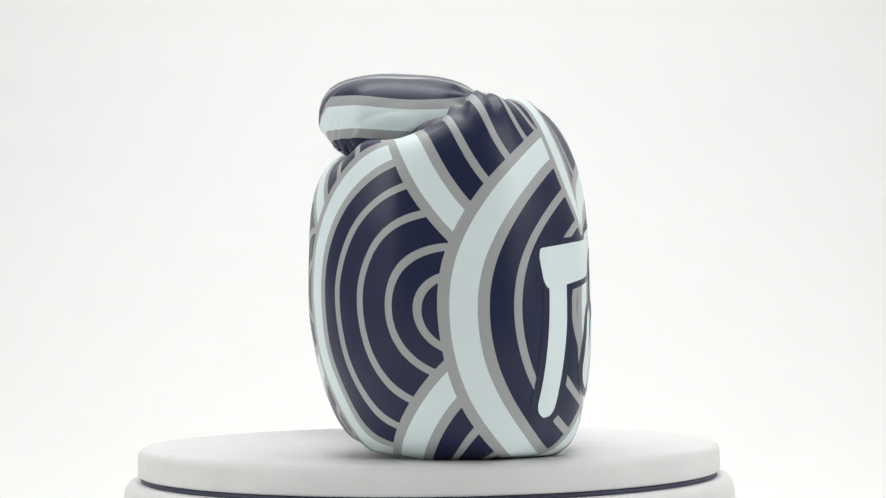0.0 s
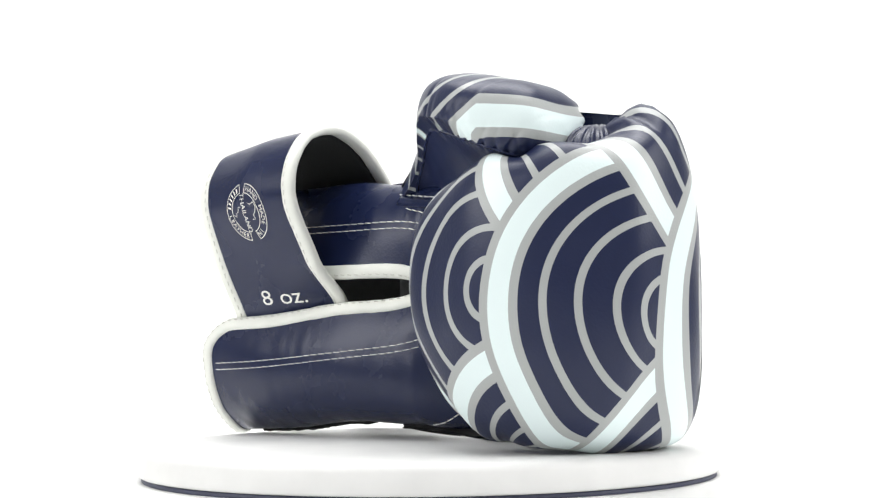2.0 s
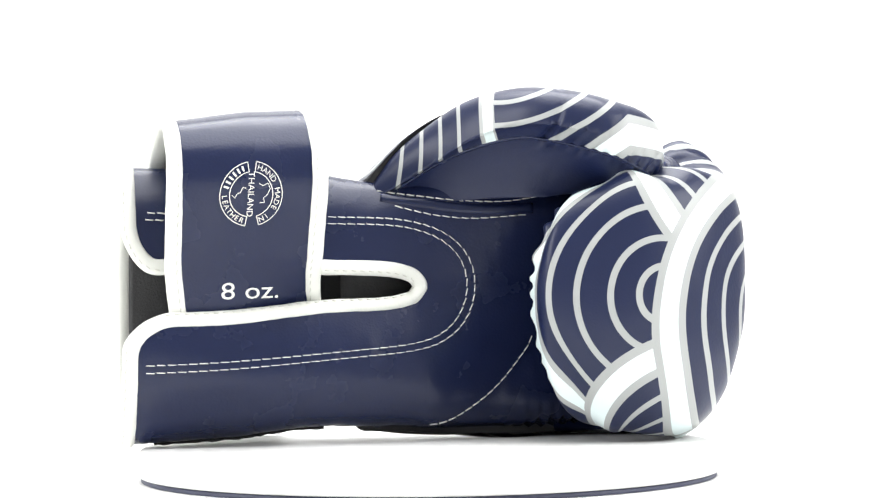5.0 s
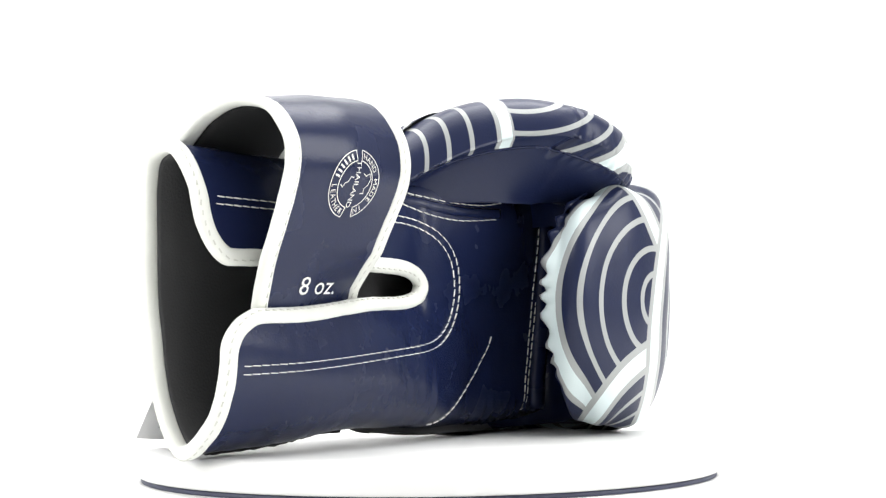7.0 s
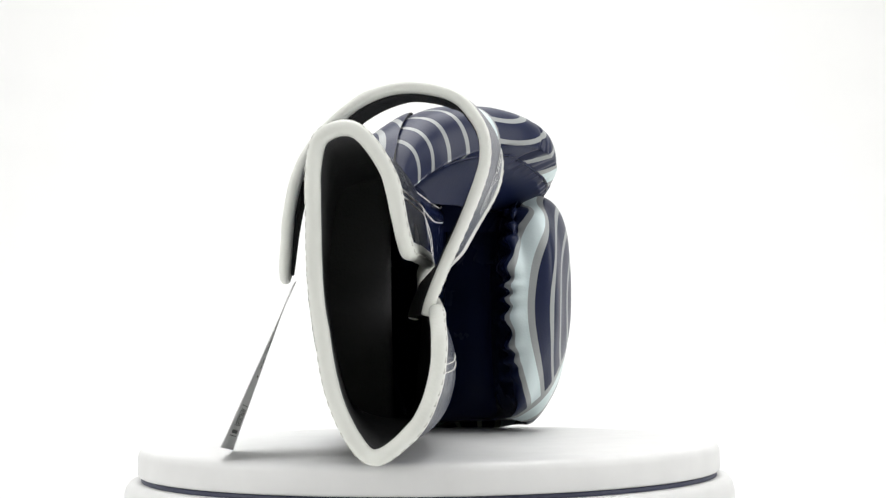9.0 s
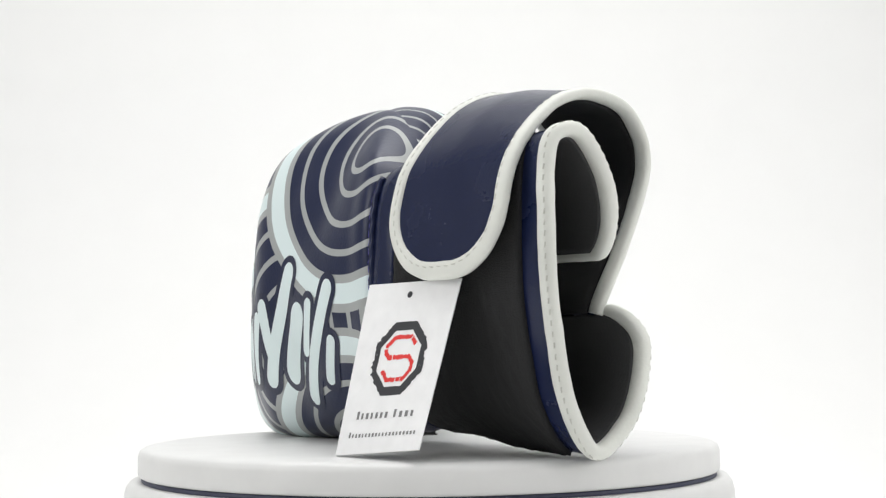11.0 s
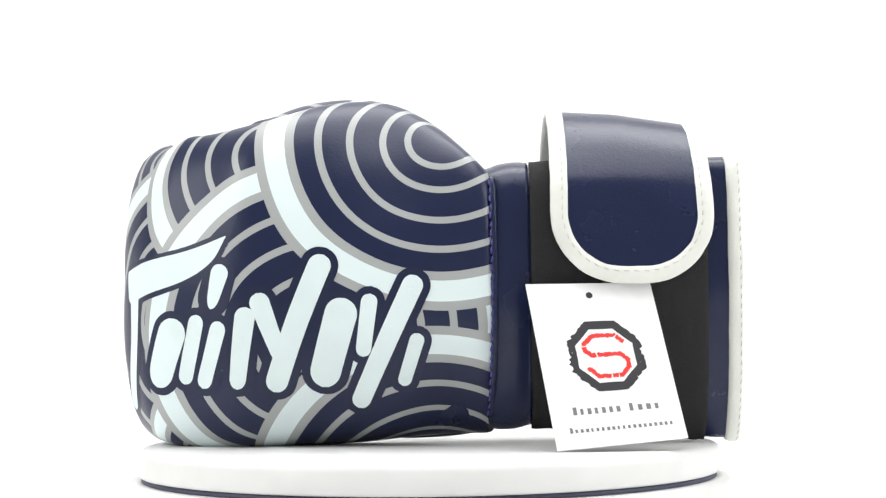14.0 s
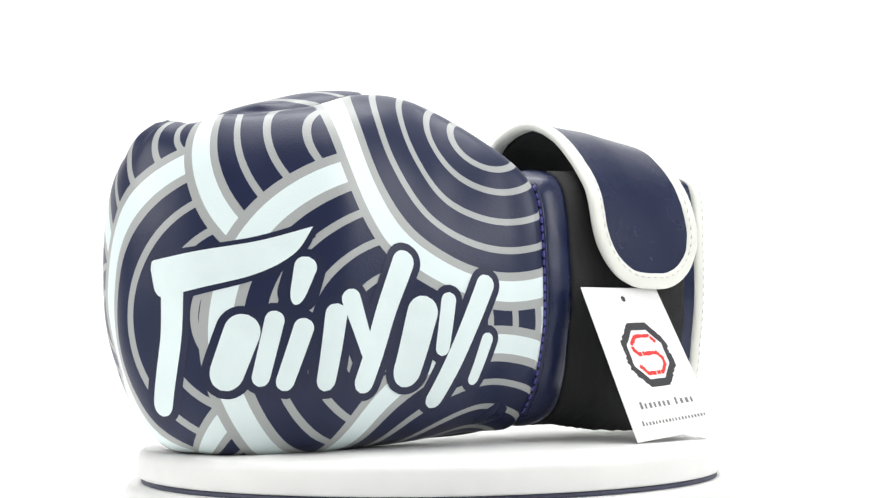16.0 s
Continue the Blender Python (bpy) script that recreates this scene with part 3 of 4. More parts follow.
def cuff(glove):
    g, nrm = G_CUFF, N_CUFF
    n, m = g.shape[:2]
    f = [tuple((i // m) * m if (i % m == m - 1 and g[i // m, 0, 0] > -0.0025) else i for i in q) for q in grid_faces(n, m)]
    part("palm", g.reshape(-1, 3), f, M_NAVY, glove, "plain navy leather palm and open cuff")
    inner = g[:88]
    v, f = slab(inner[1:], nrm[1:88], -0.0042, -0.0014)
    part("lining", v, f, M_LINING, glove, "black cloth lining")
    # white binding round the rim and along both lips of the slit
    tipi = int(np.argmin(np.abs(g[:, 0, 0] + 0.0030)))
    low = [(g[i, 0], nrm[i, 0]) for i in range(tipi, 0, -1)]
    rim = [(g[0, j], nrm[0, j]) for j in range(0, 97)]
    up = [(g[i, 96], nrm[i, 96]) for i in range(1, tipi + 1)]
    path = np.array([np.concatenate([p, q]) for p, q in low + rim + up])
    path = even(path, 420, closed=True)
    for _ in range(3):
        path = (np.roll(path, 1, 0) + path * 2 + np.roll(path, -1, 0)) / 4
    v, f = tube(path[:, :3] - path[:, 3:] * 0.0012, path[:, 3:], 0.0034, 0.0029, closed=True, sides=14, wobble=0.06)
    part("binding", v, f, M_WHITE, glove, "white leather binding with stitched edge")
    # dashes on the binding
    side = np.cross(np.gradient(path[:, :3], axis=0), path[:, 3:])
    side /= np.linalg.norm(side, axis=1, keepdims=True)
    v, f = stitch_row(path[:, :3] + path[:, 3:] * 0.0014 + side * 0.0018, path[:, 3:], 0.0040, 0.50, 0.00028)
    part("binding_stitches", v, f, M_DULLTHREAD, glove, kind="stuff")
    # black loop patch and navy wrist band on the back
    aa = np.linspace(0.335, 0.735, 50)
    gp = np.array([[cuff_at(x, a)[0] for a in aa] for x in np.linspace(-0.118, -0.0446, 40)])
    npn = np.array([[cuff_at(x, a)[1] for a in aa] for x in np.linspace(-0.118, -0.0446, 40)])
    fuzz = np.array([noise.noise(Vector(q) * 420) for q in gp.reshape(-1, 3)]).reshape(gp.shape[:2])
    v, f = slab(gp + npn * (fuzz * 0.0006)[..., None], npn, -0.0005, 0.0018)
    part("loop_patch", v, f, M_VELCRO, glove, "black fuzzy hook-and-loop patch")
    aa = np.linspace(0.37, 0.745, 60)
    xs = np.linspace(-0.044, -0.026, 14)
    gp = np.array([[cuff_at(x, a)[0] for a in aa] for x in xs])
    npn = np.array([[cuff_at(x, a)[1] for a in aa] for x in xs])
    puff = 0.0018 * np.sin(np.linspace(0.15, math.pi - 0.1, 14))[:, None]
    v, f = slab(gp + npn * puff[..., None], npn, -0.001, 0.0012)
    part("wrist_band", v, f, M_NAVY, glove, "padded navy wrist band")


# closing strap: profile (y, z) from the lower lip up over the top and down the back
STRAP = [(-0.0040, 0.0530), (-0.0055, 0.0585), (-0.0112, 0.0720), (-0.0185, 0.0880), (-0.0238, 0.1020), (-0.0260, 0.1130), (-0.0245, 0.1248), (-0.0165, 0.1360),
         (-0.0030, 0.1403), (0.0095, 0.1396), (0.0220, 0.1337), (0.0336, 0.1220), (0.0416, 0.1080), (0.0460, 0.0900), (0.0484, 0.0698)]
STRAP_PATH = even(spline(STRAP, 400), 161)
STRAP_LEN = float(np.linalg.norm(np.diff(STRAP_PATH, axis=0), axis=1).sum())


def strap_at(x, s, lift=0.0):
    """x across the strap in the glove's x, s metres along it from the lip."""
    q = np.clip(s / STRAP_LEN, 0, 1) * 160
    i = min(int(q), 159)
    f = q - i
    p = STRAP_PATH[i] * (1 - f) + STRAP_PATH[i + 1] * f
    i0, i1 = max(i - 1, 0), min(i + 2, 160)
    d = STRAP_PATH[i1] - STRAP_PATH[i0]
    d /= np.linalg.norm(d)
    nn = np.array([0.0, -d[1], d[0]])
    tuck = 0.0
    if s < STRAP_LEN * 0.45:                # the palm side twists: deeper at the lip, bulging out higher up
        tuck = 0.20 * max(0.0, x + 0.090) * min(1.0, max(0.0, (0.080 - p[1]) / 0.014))
        tuck -= 0.0055 * min(1.0, max(0.0, (x + 0.115) / 0.03)) * math.exp(-((p[1] - 0.112) / 0.02) ** 2)
    else:                                    # the tongue stands off the thick wrist band
        tuck = 0.0058 * max(0.0, min(1.1, (x + 0.113) / 0.053)) * min(1.0, max(0.0, (s / STRAP_LEN - 0.55) / 0.25))
    sag = 0.10 * max(0.0, -0.083 - x) * min(1.0, max(0.0, (p[1] - 0.10) / 0.03))
    sag -= 0.065 * (x + 0.105) * min(1.0, max(0.0, (p[1] - 0.105) / 0.025)) * min(1.0, max(0.0, (0.034 - p[0]) / 0.03))      # highest over the wrist
    return np.array([x, p[0] + tuck, p[1] - sag]) + nn * lift, nn


def strap_edges(s):
    """The strap's two edges: it flares slightly and ends in a round tongue."""
    k = s / STRAP_LEN
    back = 0.0020 * min(1.0, max(0.0, (k - 0.35) / 0.2))
    lo = -0.1095 - 0.003 * math.sin(k * math.pi) - 0.012 * max(0, k - 0.55) - back
    hi = -0.0500 - 0.004 * math.sin(k * math.pi) - 0.007 * max(0, k - 0.5) - back
    lean = 0.0030 * min(1.0, k / 0.12) * max(0.0, 1 - k / 0.62)       # the palm side leans towards the wrist
    lo, hi = lo - lean, hi - lean
    rest = STRAP_LEN - s
    r = 0.026
    if rest < r:
        cut = r - math.sqrt(max(0.0, r * r - (r - rest) ** 2)) if rest < r else 0
        cut = min(cut, (hi - lo) / 2 - 0.0005)
        lo, hi = lo + cut, hi - cut
    return lo, hi


def strap(glove):
    ss = np.concatenate([np.linspace(0, STRAP_LEN - 0.026, 100), STRAP_LEN - 0.026 * (1 - np.sin(np.linspace(0.03, math.pi / 2, 40)))])
    m = 18
    g = np.zeros((len(ss), m, 3))
    nn = np.zeros_like(g)
    for i, s in enumerate(ss):
        lo, hi = strap_edges(s)
        for j, x in enumerate(np.linspace(lo, hi, m)):
            g[i, j], nn[i, j] = strap_at(x, s)
    v, f = slab(g, nn, -0.0008, 0.0012)
    band = part("strap", v, f, M_NAVY, glove, "navy leather closing strap arched over the cuff")
    v, f = slab(g[:, 1:-1], nn[:, 1:-1], -0.0030, -0.0010)
    part("strap_backing", v, f, M_VELCRO, band, "black hook tape under the strap")
    edge = [(g[i, 0], nn[i, 0]) for i in range(len(ss))] + [(g[-1, j], nn[-1, j]) for j in range(1, m - 1)] + [(g[i, -1], nn[i, -1]) for i in range(len(ss) - 1, -1, -1)]
    path = even(np.array([np.concatenate(e) for e in edge]), 300)
    path[1:-1] = (path[:-2] + path[1:-1] * 2 + path[2:]) / 4
    v, f = tube(path[:, :3], path[:, 3:], 0.0037, 0.0022, sides=14, wobble=0.05)
    part("strap_binding", v, f, M_WHITE, band, "white leather edge binding")
    side = np.cross(np.gradient(path[:, :3], axis=0), path[:, 3:])
    side /= np.linalg.norm(side, axis=1, keepdims=True)
    inward = 1.0 if (side[40] @ np.array([1.0, 0, 0])) > 0 else -1.0
    v, f = stitch_row(path[:, :3] + path[:, 3:] * 0.0021 + side * inward * 0.0012, path[:, 3:], 0.0042, 0.50, 0.00028)
    part("strap_stitches", v, f, M_DULLTHREAD, band, kind="stuff")
    return band


def s_at(z):
    """Metres along the strap at which its palm side reaches the height z."""
    k = int(np.argmax(STRAP_PATH[:, 1]))
    return float(np.interp(z, STRAP_PATH[:k, 1], np.arange(k))) / 160 * STRAP_LEN


def glyphs(text, size):
    """Flat outlines of a text, centred, as points and faces."""
    cu = bpy.data.curves.new("lettering", "FONT")
    cu.body, cu.size, cu.align_x, cu.resolution_u = text, size, "CENTER", 3
    ob = new("lettering", cu)
    bpy.context.view_layer.update()
    me = bpy.data.meshes.new_from_object(ob.evaluated_get(bpy.context.evaluated_depsgraph_get()))
    v = [(q.co.x, q.co.y) for q in me.vertices]
    f = [tuple(q.vertices) for q in me.polygons]
    bpy.data.objects.remove(ob)
    bpy.data.curves.remove(cu)
    bpy.data.meshes.remove(me)
    return v, f


def flat_line(points, hw, closed=False):
    p = np.array(points, float)
    t = (np.roll(p, -1, 0) - np.roll(p, 1, 0)) if closed else np.gradient(p, axis=0)
    t /= np.maximum(np.linalg.norm(t, axis=1, keepdims=True), 1e-9)
    nrm = np.stack([-t[:, 1], t[:, 0]], 1)
    v = np.concatenate([p + nrm * hw, p - nrm * hw])
    n = len(p)
    f = [(i, n + i, n + (i + 1) % n, (i + 1) % n) for i in range(n if closed else n - 1)]
    return [tuple(q) for q in v], f


def moved(piece, x, y, turn):
    c, s = math.cos(turn), math.sin(turn)
    return [(x + c * a - s * b, y + s * a + c * b) for a, b in piece[0]], piece[1]


def sector(a0, a1, r0, r1, hw):
    arc = [math.radians(a) for a in np.linspace(a0, a1, 40)]
    path = [(r1 * math.cos(a), r1 * math.sin(a)) for a in arc] + [(r * math.cos(arc[-1]), r * math.sin(arc[-1])) for r in np.linspace(r1, r0, 8)[1:-1]]
    path += [(r0 * math.cos(a), r0 * math.sin(a)) for a in arc[::-1]] + [(r * math.cos(arc[0]), r * math.sin(arc[0])) for r in np.linspace(r0, r1, 8)[1:-1]]
    return flat_line(path, hw, closed=True)


def strap_print(band):
    pieces = [sector(82, -72, 0.0088, 0.0127, 0.00018), sector(98, 262, 0.0088, 0.0127, 0.00018)]
    text = "HAND MADE IN"
    for k, ch in enumerate(text):
        if ch != " ":
            a = math.radians(72 - k * 12.3)
            pieces.append(moved(glyphs(ch, 0.0031), 0.0097 * math.cos(a), 0.0097 * math.sin(a), a - math.pi / 2))
    for k in range(6):                     # a maker's material name, as plain bars
        a = math.radians(110 + k * 10.5)
        pieces.append(moved(flat_line([(0, -0.0011), (0, 0.0011)], 0.0004), 0.0107 * math.cos(a), 0.0107 * math.sin(a), a - math.pi / 2))
    for k, ch in enumerate("LEATHER"):
        a = math.radians(184 + k * 11.3)
        pieces.append(moved(glyphs(ch, 0.0031), 0.0118 * math.cos(a), 0.0118 * math.sin(a), a + math.pi / 2))
    pieces.append(moved(glyphs("THAILAND", 0.0036), -0.0014, 0.0000, -math.pi / 2))
    pieces.append(flat_line([(-0.0078, 0.000), (-0.0066, -0.0012), (-0.0058, 0.0006), (-0.0045, 0.0010), (-0.0036, 0.0030), (-0.0022, 0.0026)], 0.00016))
    pieces.append(flat_line([(0.0030, 0.0044), (0.0046, 0.0036), (0.0066, 0.0046), (0.0076, 0.0026), (0.0066, 0.0004), (0.0050, -0.0010), (0.0056, -0.0028), (0.0036, -0.0030)], 0.00016))
    v, f = joined(pieces)
    s0, x0 = s_at(0.1045), -0.0832
    part("stamp_print", [strap_at(x0 + a, s0 + b, 0.0015)[0] for a, b in v], f, M_THREAD, band, "round white stamp print", smooth=False)
    v, f = glyphs("8 oz.", 0.0108)
    v, f = moved(([(a * 1.22, b) for a, b in v], f), 0, 0, 0.045)
    s1 = s_at(0.0632)
    part("weight_print", [strap_at(-0.0800 + a, s1 + b, 0.0015)[0] for a, b in v], f, M_THREAD, band, "white weight lettering", smooth=False)


def wrist_seam(glove):
    vs = np.linspace(-0.056, 0.046, 120)
    path = np.array([fist_at(0.0012 + 0.0002 * math.sin(v * 900), v, 0.0006) for v in vs])
    up = np.tile([-0.25, 1.0, 0.0], (len(vs), 1))
    v, f = stitch_row(path, up, 0.0036, 0.72, 0.00042, 0.0006)
    part("wrist_stitches", v, f, M_BLUETHREAD, glove, kind="stuff")
    v, f = tube(path - np.array([0.0012, 0.0004, 0]), up, 0.0014, 0.0012, sides=8)
    part("seam_welt", v, f, M_NAVY, glove, "navy welt along the wrist seam")


def ribbon(points, hw, lift, taper=1.0):
    """A round-ended band lying on the fist's leather, through u, v points."""
    p = spline(points, 40) if len(points) > 2 else np.array([np.array(points[0]) + (np.array(points[1]) - np.array(points[0])) * k for k in np.linspace(0, 1, 20)])
    d = p[1] - p[0]
    d2 = p[-1] - p[-2]
    p = np.vstack([p[:1] - d / np.linalg.norm(d) * hw, p, p[-1:] + d2 / np.linalg.norm(d2) * hw])
    length = np.linalg.norm(np.diff(p, axis=0), axis=1).sum()
    n = max(40, int(length / 0.0006))
    p = even(p, n)
    p[:] = p
    s = np.linspace(0, length, n)
    edge = np.minimum(s, length - s)
    w = hw * np.sqrt(np.clip(1 - (np.clip(hw - edge, 0, hw) / hw) ** 2, 0.0004, 1)) * np.linspace(1, taper, n)
    t = np.gradient(p, axis=0)
    t /= np.maximum(np.linalg.norm(t, axis=1, keepdims=True), 1e-9)
    nrm = np.stack([-t[:, 1], t[:, 0]], 1)
    rows = 7
    verts = [fist_at(*(p[i] + nrm[i] * w[i] * k), lift) for i in range(n) for k in np.linspace(-1, 1, rows)]
    return verts, grid_faces(n, rows)


def flag(lift, grow):
    """The long pointed pennant shape at the head of the mark."""
    top = spline([(0.1800, 0.0098), (0.1626, 0.0125), (0.1355, 0.0166), (0.1127, 0.0225)], 50)
    bot = spline([(0.1765, -0.0047), (0.1600, -0.0018), (0.1357, 0.0038), (0.1204, 0.0117), (0.1132, 0.0216)], 50)
    c = (top + bot) / 2
    out = []
    for i in range(50):
        h = (top[i] - bot[i])
        k = grow / max(np.linalg.norm(h), 1e-4)
        h = h * (1 - 0.45 * max(0, 1 - i / 3.0) ** 2)
        shift = np.array([grow, 0]) * (max(0, 1 - i / 3.0) - max(0, (i - 46) / 3.0))
        for q in np.linspace(-0.5 - k, 0.5 + k, 9):
            out.append(fist_at(*(c[i] + h * q + shift), lift))
    return out, grid_faces(50, 9)


# the brand mark as plain slanted shapes: half-width, points on the leather, taper
MARK = [
    (0.0052, [(0.1690, -0.0010), (0.1696, -0.0205), (0.1741, -0.0456)], 0.9),
    (0.0072, [(0.1405, -0.0185), (0.1461, -0.0337)], 0.9),
    (0.0039, [(0.1280, -0.0140), (0.1331, -0.0355)], 0.9),
    (0.0050, [(0.1162, 0.0058), (0.1188, -0.0032)], 0.5),
    (0.0040, [(0.1168, -0.0170), (0.1236, -0.0372)], 0.9),
    (0.0046, [(0.1040, -0.0120), (0.1075, -0.0370)], 0.8),
    (0.0044, [(0.0975, -0.0060), (0.0900, -0.0260)], 0.7),
    (0.0050, [(0.0729, 0.0092), (0.0818, -0.0124), (0.0908, -0.0380)], 0.9),
    (0.0070, [(0.0640, -0.0110), (0.0705, -0.0340)], 0.9),
    (0.0044, [(0.0341, 0.0006), (0.0435, -0.0193), (0.0558, -0.0462)], 0.9),
    (0.0035, [(0.0520, -0.0060), (0.0545, -0.0250)], 0.9),
    (0.0031, [(0.0325, -0.0220), (0.0375, -0.0380)], 0.9),
]


def brand_mark(glove):
    shapes = [(flag(0.00012, 0.0026), flag(0.00026, 0.0))]
    for k, (hw, pts, tp) in enumerate(MARK):
        shapes.append((ribbon(pts, hw + 0.0031, 0.00012 + 0.000012 * (k + 1)), ribbon(pts, hw, 0.00026 + 0.000012 * (k + 1), tp)))
    for dark, light in shapes:
        edge = part("mark_outline", *dark, M_INK, glove)
        part("mark_shape", *light, M_MINT, edge)


def palm_stitching(glove):
    rows = [
        [(-0.1236, 0.0347), (-0.0882, 0.036), (-0.0391, 0.0399), (-0.0046, 0.0432), (0.0095, 0.0490), (0.0168, 0.0585), (0.0190, 0.0700), (0.0168, 0.0800), (0.0105, 0.0870), (0.0000, 0.0925), (-0.014, 0.0953), (-0.0462, 0.0954), (-0.085, 0.0960), (-0.1240, 0.0965)],
        [(-0.1236, 0.0316), (-0.0882, 0.0329), (-0.0392, 0.037), (-0.0040, 0.0402), (0.0120, 0.0465), (0.0203, 0.0575), (0.0226, 0.0700), (0.0200, 0.0815), (0.0125, 0.0900), (0.0010, 0.0955), (-0.014, 0.0983), (-0.0462, 0.0984), (-0.085, 0.0990), (-0.1230, 0.0995)],
        [(-0.0210, 0.1110), (-0.0016, 0.1085), (0.0157, 0.1066), (0.0356, 0.1064), (0.0520, 0.1090)],
        [(-0.0139, 0.1040), (0.0020, 0.1003), (0.0178, 0.0986), (0.0316, 0.0992), (0.0455, 0.1005)],
        [(0.0490, 0.0460), (0.0457, 0.0393), (0.0312, 0.0224), (0.0114, 0.0098), (0.0000, 0.0070)],
        [(0.0845, 0.1030), (0.0828, 0.0850), (0.0815, 0.0700), (0.0785, 0.0360), (0.0755, 0.0100)],
        [(0.0880, 0.1030), (0.0863, 0.0850), (0.0848, 0.0700), (0.0812, 0.0360), (0.0776, 0.0100)],
    ]
    pieces = []
    for pts in rows:
        q = on_palm(even(spline(pts, 120), 60), 0.0002)
        for _ in range(4):
            q[1:-1] = (q[:-2] + 2 * q[1:-1] + q[2:]) / 4
        pieces.append(stitch_row(q[:, :3], q[:, 3:], 0.0043, 0.78, 0.00021, 0.00028))
    v, f = joined(pieces)
    part("palm_stitches", v, f, M_THREAD, glove, "white double seam stitching", kind="stuff")
    # padded roll under the thumb and the grip bar down the palm
    q = on_palm(spline([(-0.0200, 0.1082), (-0.0030, 0.1058), (0.0130, 0.1034), (0.0300, 0.1027), (0.0480, 0.1035)], 30), -0.0006)
    v, f = tube(q[:, :3], q[:, 3:], 0.0026, 0.0016, sides=10)
    part("thumb_seam_roll", v, f, M_NAVY, glove, "raised navy seam under the thumb")
    q = on_palm(spline([(0.0905, 0.1000), (0.0895, 0.0750), (0.0880, 0.0500), (0.0850, 0.0120)], 30), 0.0)
    v, f = tube(q[:, :3], q[:, 3:], 0.0050, 0.0042, sides=12)
    part("grip_bar", v, f, M_NAVY, glove, "padded navy grip bar across the palm")
    # gathered web closing the gap between thumb and fist
    a, b = np.meshgrid(np.linspace(0, 2 * math.pi, 180, endpoint=False), np.linspace(0, math.pi / 2, 24))
    fold = np.cos(23 * a + 1.6 * np.sin(3 * a)) + 0.6 * np.cos(41 * a + 2.0 * np.sin(5 * a))
    high = 0.030 * np.cos(b) ** 0.55 + 0.0011 * fold * np.sin(b) * np.sin(2 * b)
    g = np.stack([0.098 + 0.022 * np.sin(b) * np.cos(a), -0.013 + 0.025 * np.sin(b) * np.sin(a), 0.0985 + high], axis=2)
    part("thumb_web", g.reshape(-1, 3), grid_faces(24, 180, wrap=True), M_NAVY, glove, "gathered navy leather web between thumb and fist")


def build_glove():
    glove = tagged(new("boxing_glove"), "navy and white patterned leather boxing glove with open cuff", "boxing glove")
    n, m = G_FIST.shape[:2]
    gg = np.concatenate([G_FIST, G_FIST[:1]], axis=0)
    vv = np.concatenate([V_FIST, V_FIST[:1]], axis=0)
    uv = stretched(np.repeat(U_FIST[:, None], m, axis=1), vv)
    fist = part("fist", gg.reshape(-1, 3), grid_faces(n + 1, m, flip=FIST_SIGN < 0), [M_FIST, M_NAVY, M_LINING], glove, "padded fist in navy leather printed with white ringed waves", uvs=uv.reshape(-1, 2))
    inner = int(n * 16.9 / 27)          # past the gathered edge the leather turns into the plain palm
    deep = int(n * 22.2 / 27)           # inside the hand pocket it is black cloth
    fist.data.polygons.foreach_set("material_index", [2 if i >= deep else 1 if i >= inner else 0 for i in range(n) for _ in range(m - 1)])
    wrist_seam(glove)
    brand_mark(glove)
    thumb(glove)
    cuff(glove)
    palm_stitching(glove)
    strap_print(strap(glove))
    return glove


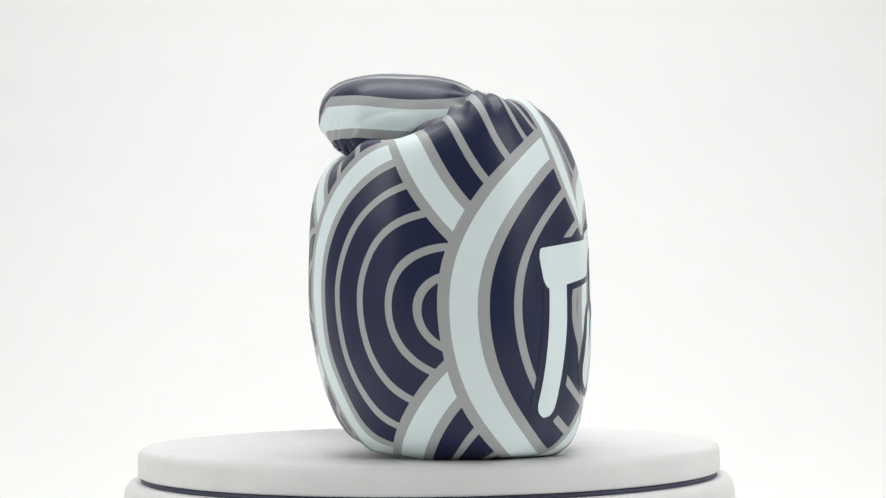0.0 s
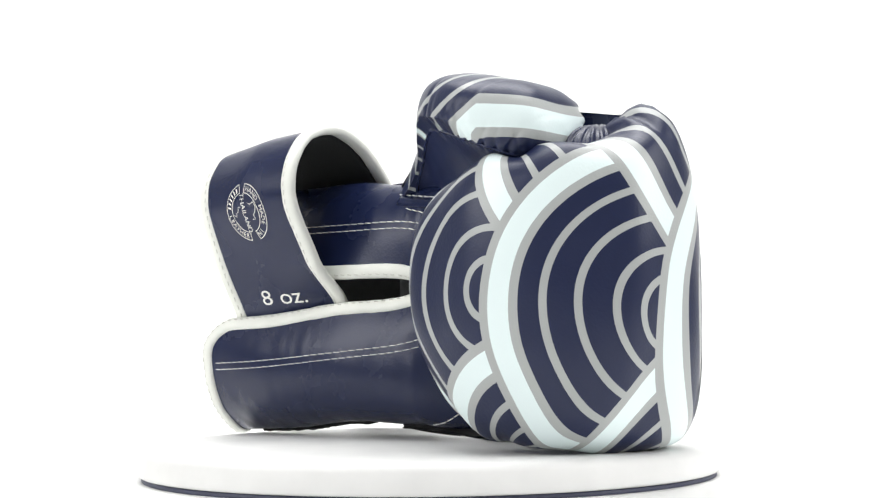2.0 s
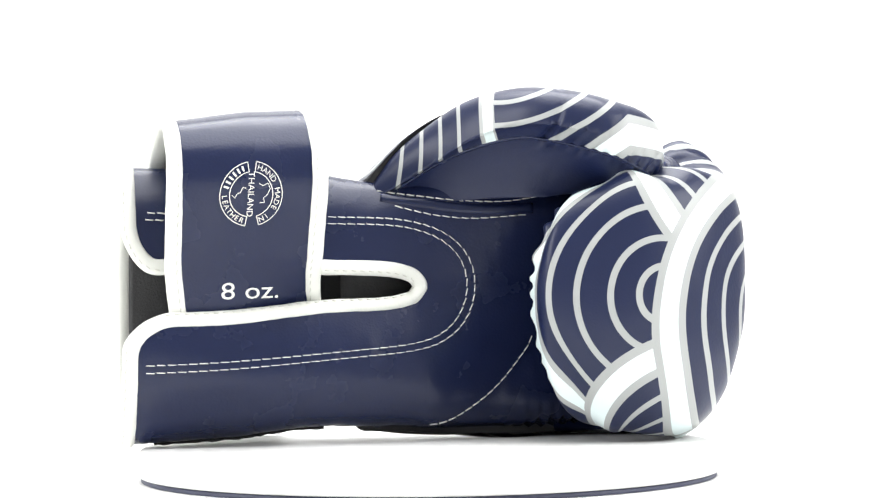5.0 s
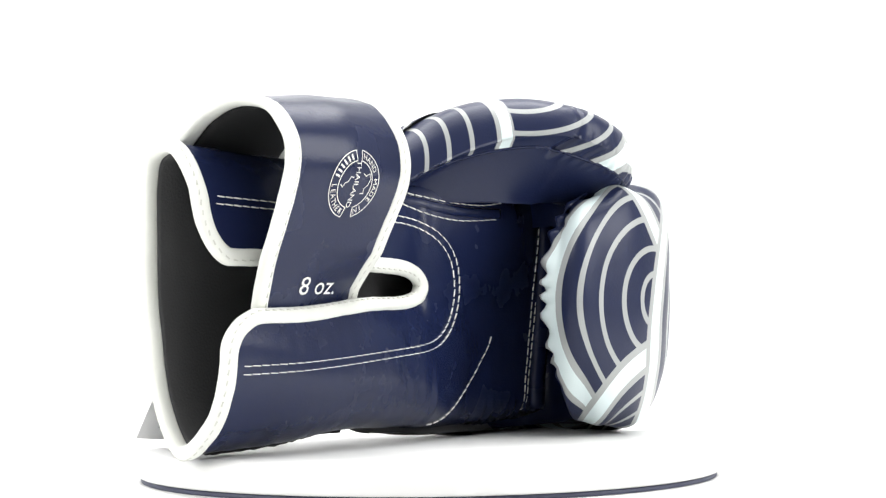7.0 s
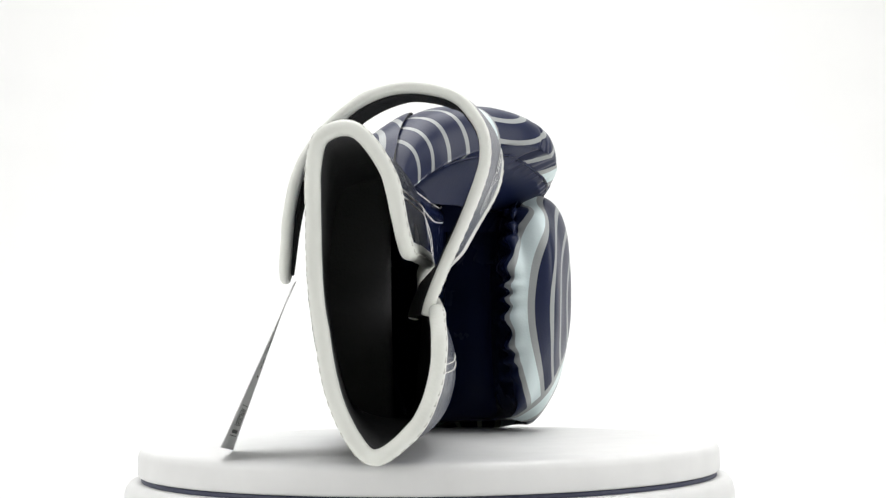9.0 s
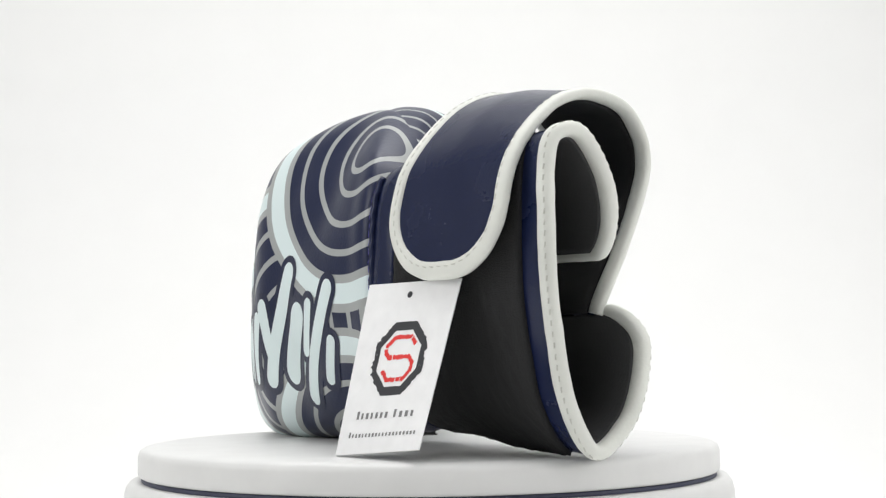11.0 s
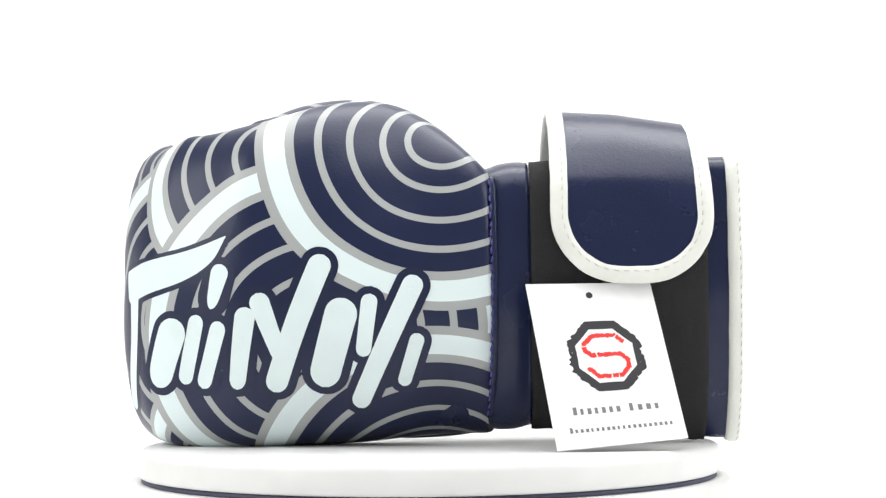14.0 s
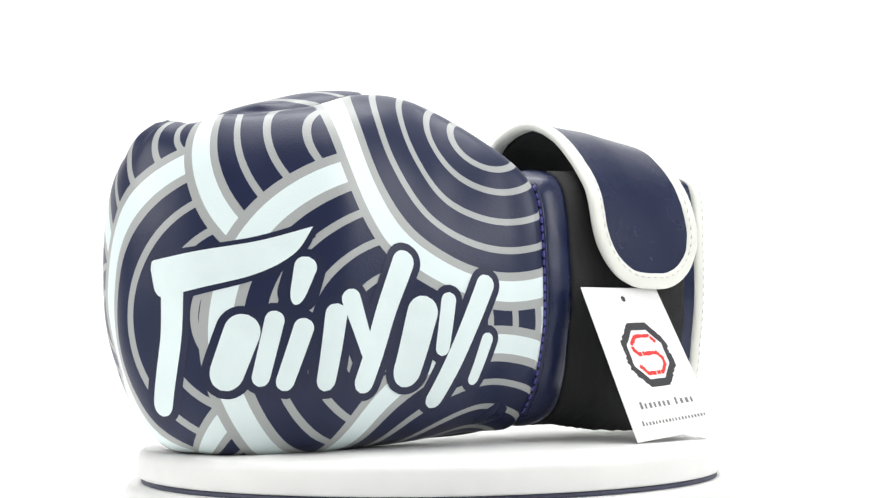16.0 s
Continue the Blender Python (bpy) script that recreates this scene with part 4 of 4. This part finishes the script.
def hang_tag():
    tag = tagged(new("hang_tag"), "white card hang tag leaning on the glove cuff", "hang tag")
    tl, tr, bl = np.array((-0.0418, 0.0555, 0.0661)), np.array((-0.0930, 0.0466, 0.0666)), np.array((-0.0525, 0.0779, 0.0004))
    br = np.array((-0.1036, 0.0735, 0.0048))         # the free corner curls up off the table
    ex, ey = tr - tl, bl - tl
    nn = np.cross(ey, ex)
    nn /= np.linalg.norm(nn)
    if nn[1] < 0:
        nn = -nn
    curl = br - (tr + bl - tl)

    def on_card(u, v):
        return tl + ex * u + ey * v + curl * u * v

    g = np.array([[on_card(u, v) for u in np.linspace(0, 1, 13)] for v in np.linspace(0, 1, 13)])
    v, f = slab(g, np.tile(nn, (13, 13, 1)), -0.0002, 0.0002)
    part("card", v, f, M_CARD, tag, smooth=False)
    wide, high = np.linalg.norm(ex), np.linalg.norm(ey)

    def lay(name, pieces, mat, lift, label=""):
        v, f = joined(pieces)
        part(name, [on_card(a / wide, -b / high) + nn * lift for a, b in v], f, mat, tag, label, smooth=False)

    def bar(x0, x1, y0, y1):
        return [(x0, y0), (x1, y0), (x1, y1), (x0, y1)], [(0, 1, 2, 3)]

    rng = random.Random(4)

    def worn_line(points, hw, rough, closed=False):
        """A stamped line with ragged edges and small gaps in the ink."""
        v, f = flat_line(even(points, 130, closed), hw, closed)
        v = [(x + rng.uniform(-rough, rough), y + rng.uniform(-rough, rough)) for x, y in v]
        return v, [q for q in f if rng.random() > 0.05]

    def letters(x0, x1, y0, y1, n, fill):
        """A line of print that stays plain: one small bar for each sign."""
        step = (x1 - x0) / n
        return [bar(x0 + k * step, x0 + k * step + step * fill * rng.uniform(0.8, 1.1), y0, y1 + (0.0008 if k == 0 else 0.0)) for k in range(n)]

    def octagon(cx, cy, r, hw, rough):
        ring, edge = [], []
        for k in range(96):
            a = k / 96 * 2 * math.pi
            rr = r * math.cos(math.pi / 8) / math.cos((a + math.pi / 8) % (math.pi / 4) - math.pi / 8)
            ring.append(((rr + hw + rng.uniform(-rough, rough * 0.4)) * math.cos(a) + cx, (rr + hw) * math.sin(a) + cy))
            edge.append(((rr - hw + rng.uniform(0, rough * 0.3)) * math.cos(a) + cx, (rr - hw) * math.sin(a) + cy))
        n = 96
        return ring + edge, [(i, n + i, n + (i + 1) % n, (i + 1) % n) for i in range(n)]

    cx, cy = wide * 0.518, -high * 0.460
    lay("emblem_ring", [octagon(cx, cy, 0.0154, 0.0010, 0.0012), octagon(cx, cy, 0.0138, 0.0012, 0.0007)], M_BLACKINK, 0.00030, "black rough-edged octagon print")
    zig = np.array([(0.0088, 0.0058), (0.0052, 0.0092), (-0.0046, 0.0092), (-0.0086, 0.0054), (-0.0086, 0.0026), (-0.0060, 0.0004), (0.0062, 0.0004), (0.0090, -0.0022), (0.0088, -0.0056), (0.0052, -0.0092), (-0.0048, -0.0092), (-0.0086, -0.0052)])
    lay("emblem_line", [worn_line(zig * 0.95 + (cx, cy), 0.00090, 0.00028)], M_REDINK, 0.00030, "red angular line print")
    y = -high * 0.785
    for piece in letters(wide * 0.175, wide * 0.565, y - 0.0014, y + 0.0010, 7, 0.50) + letters(wide * 0.610, wide * 0.870, y - 0.0014, y + 0.0010, 4, 0.50):
        lay("name_bar", [piece], M_GREYINK, 0.00030)
    y = -high * 0.900
    for piece in letters(wide * 0.125, wide * 0.930, y - 0.0006, y + 0.0008, 20, 0.50):
        lay("address_bar", [piece], M_GREYINK, 0.00030)
    a = np.linspace(0, 2 * math.pi, 20, endpoint=False)
    hole = ([(wide * 0.487 + 0.0014 * math.cos(q), -high * 0.078 + 0.0014 * math.sin(q)) for q in a], [tuple(range(20))])
    lay("punch_hole", [hole], M_BLACKINK, 0.00030)
    # reverse side: small emblem, bar code and lines of print
    lay("reverse_emblem", [octagon(wide * 0.40, -high * 0.42, 0.0062, 0.0008, 0.0002), flat_line(zig * 0.36 + (wide * 0.40, -high * 0.42), 0.0006)], M_BLACKINK, -0.00030)
    code = [bar(wide * 0.22 + k * 0.00115, wide * 0.22 + k * 0.00115 + rng.uniform(0.0003, 0.0008), -high * 0.86, -high * 0.76) for k in range(24)]
    code.append(flat_line([(wide * 0.19, -high * 0.92), (wide * 0.80, -high * 0.92), (wide * 0.80, -high * 0.74), (wide * 0.19, -high * 0.74)], 0.00015, closed=True))
    code.append(bar(wide * 0.30, wide * 0.52, -high * 0.565, -high * 0.555))
    code.append(bar(wide * 0.24, wide * 0.74, -high * 0.905, -high * 0.885))
    lay("bar_code", code, M_BLACKINK, -0.00030)
    return tag


studio()
platter = turntable()
glove = build_glove()
tag = hang_tag()


def motions():
    rows = [(k * 0.25, pose(0, 0, 0, 0, 0, 18.0 * (k * 0.25 - 4.126))) for k in range(65)]
    walk(glove, rows)
    walk(tag, rows)
    walk(platter, rows)


motions()
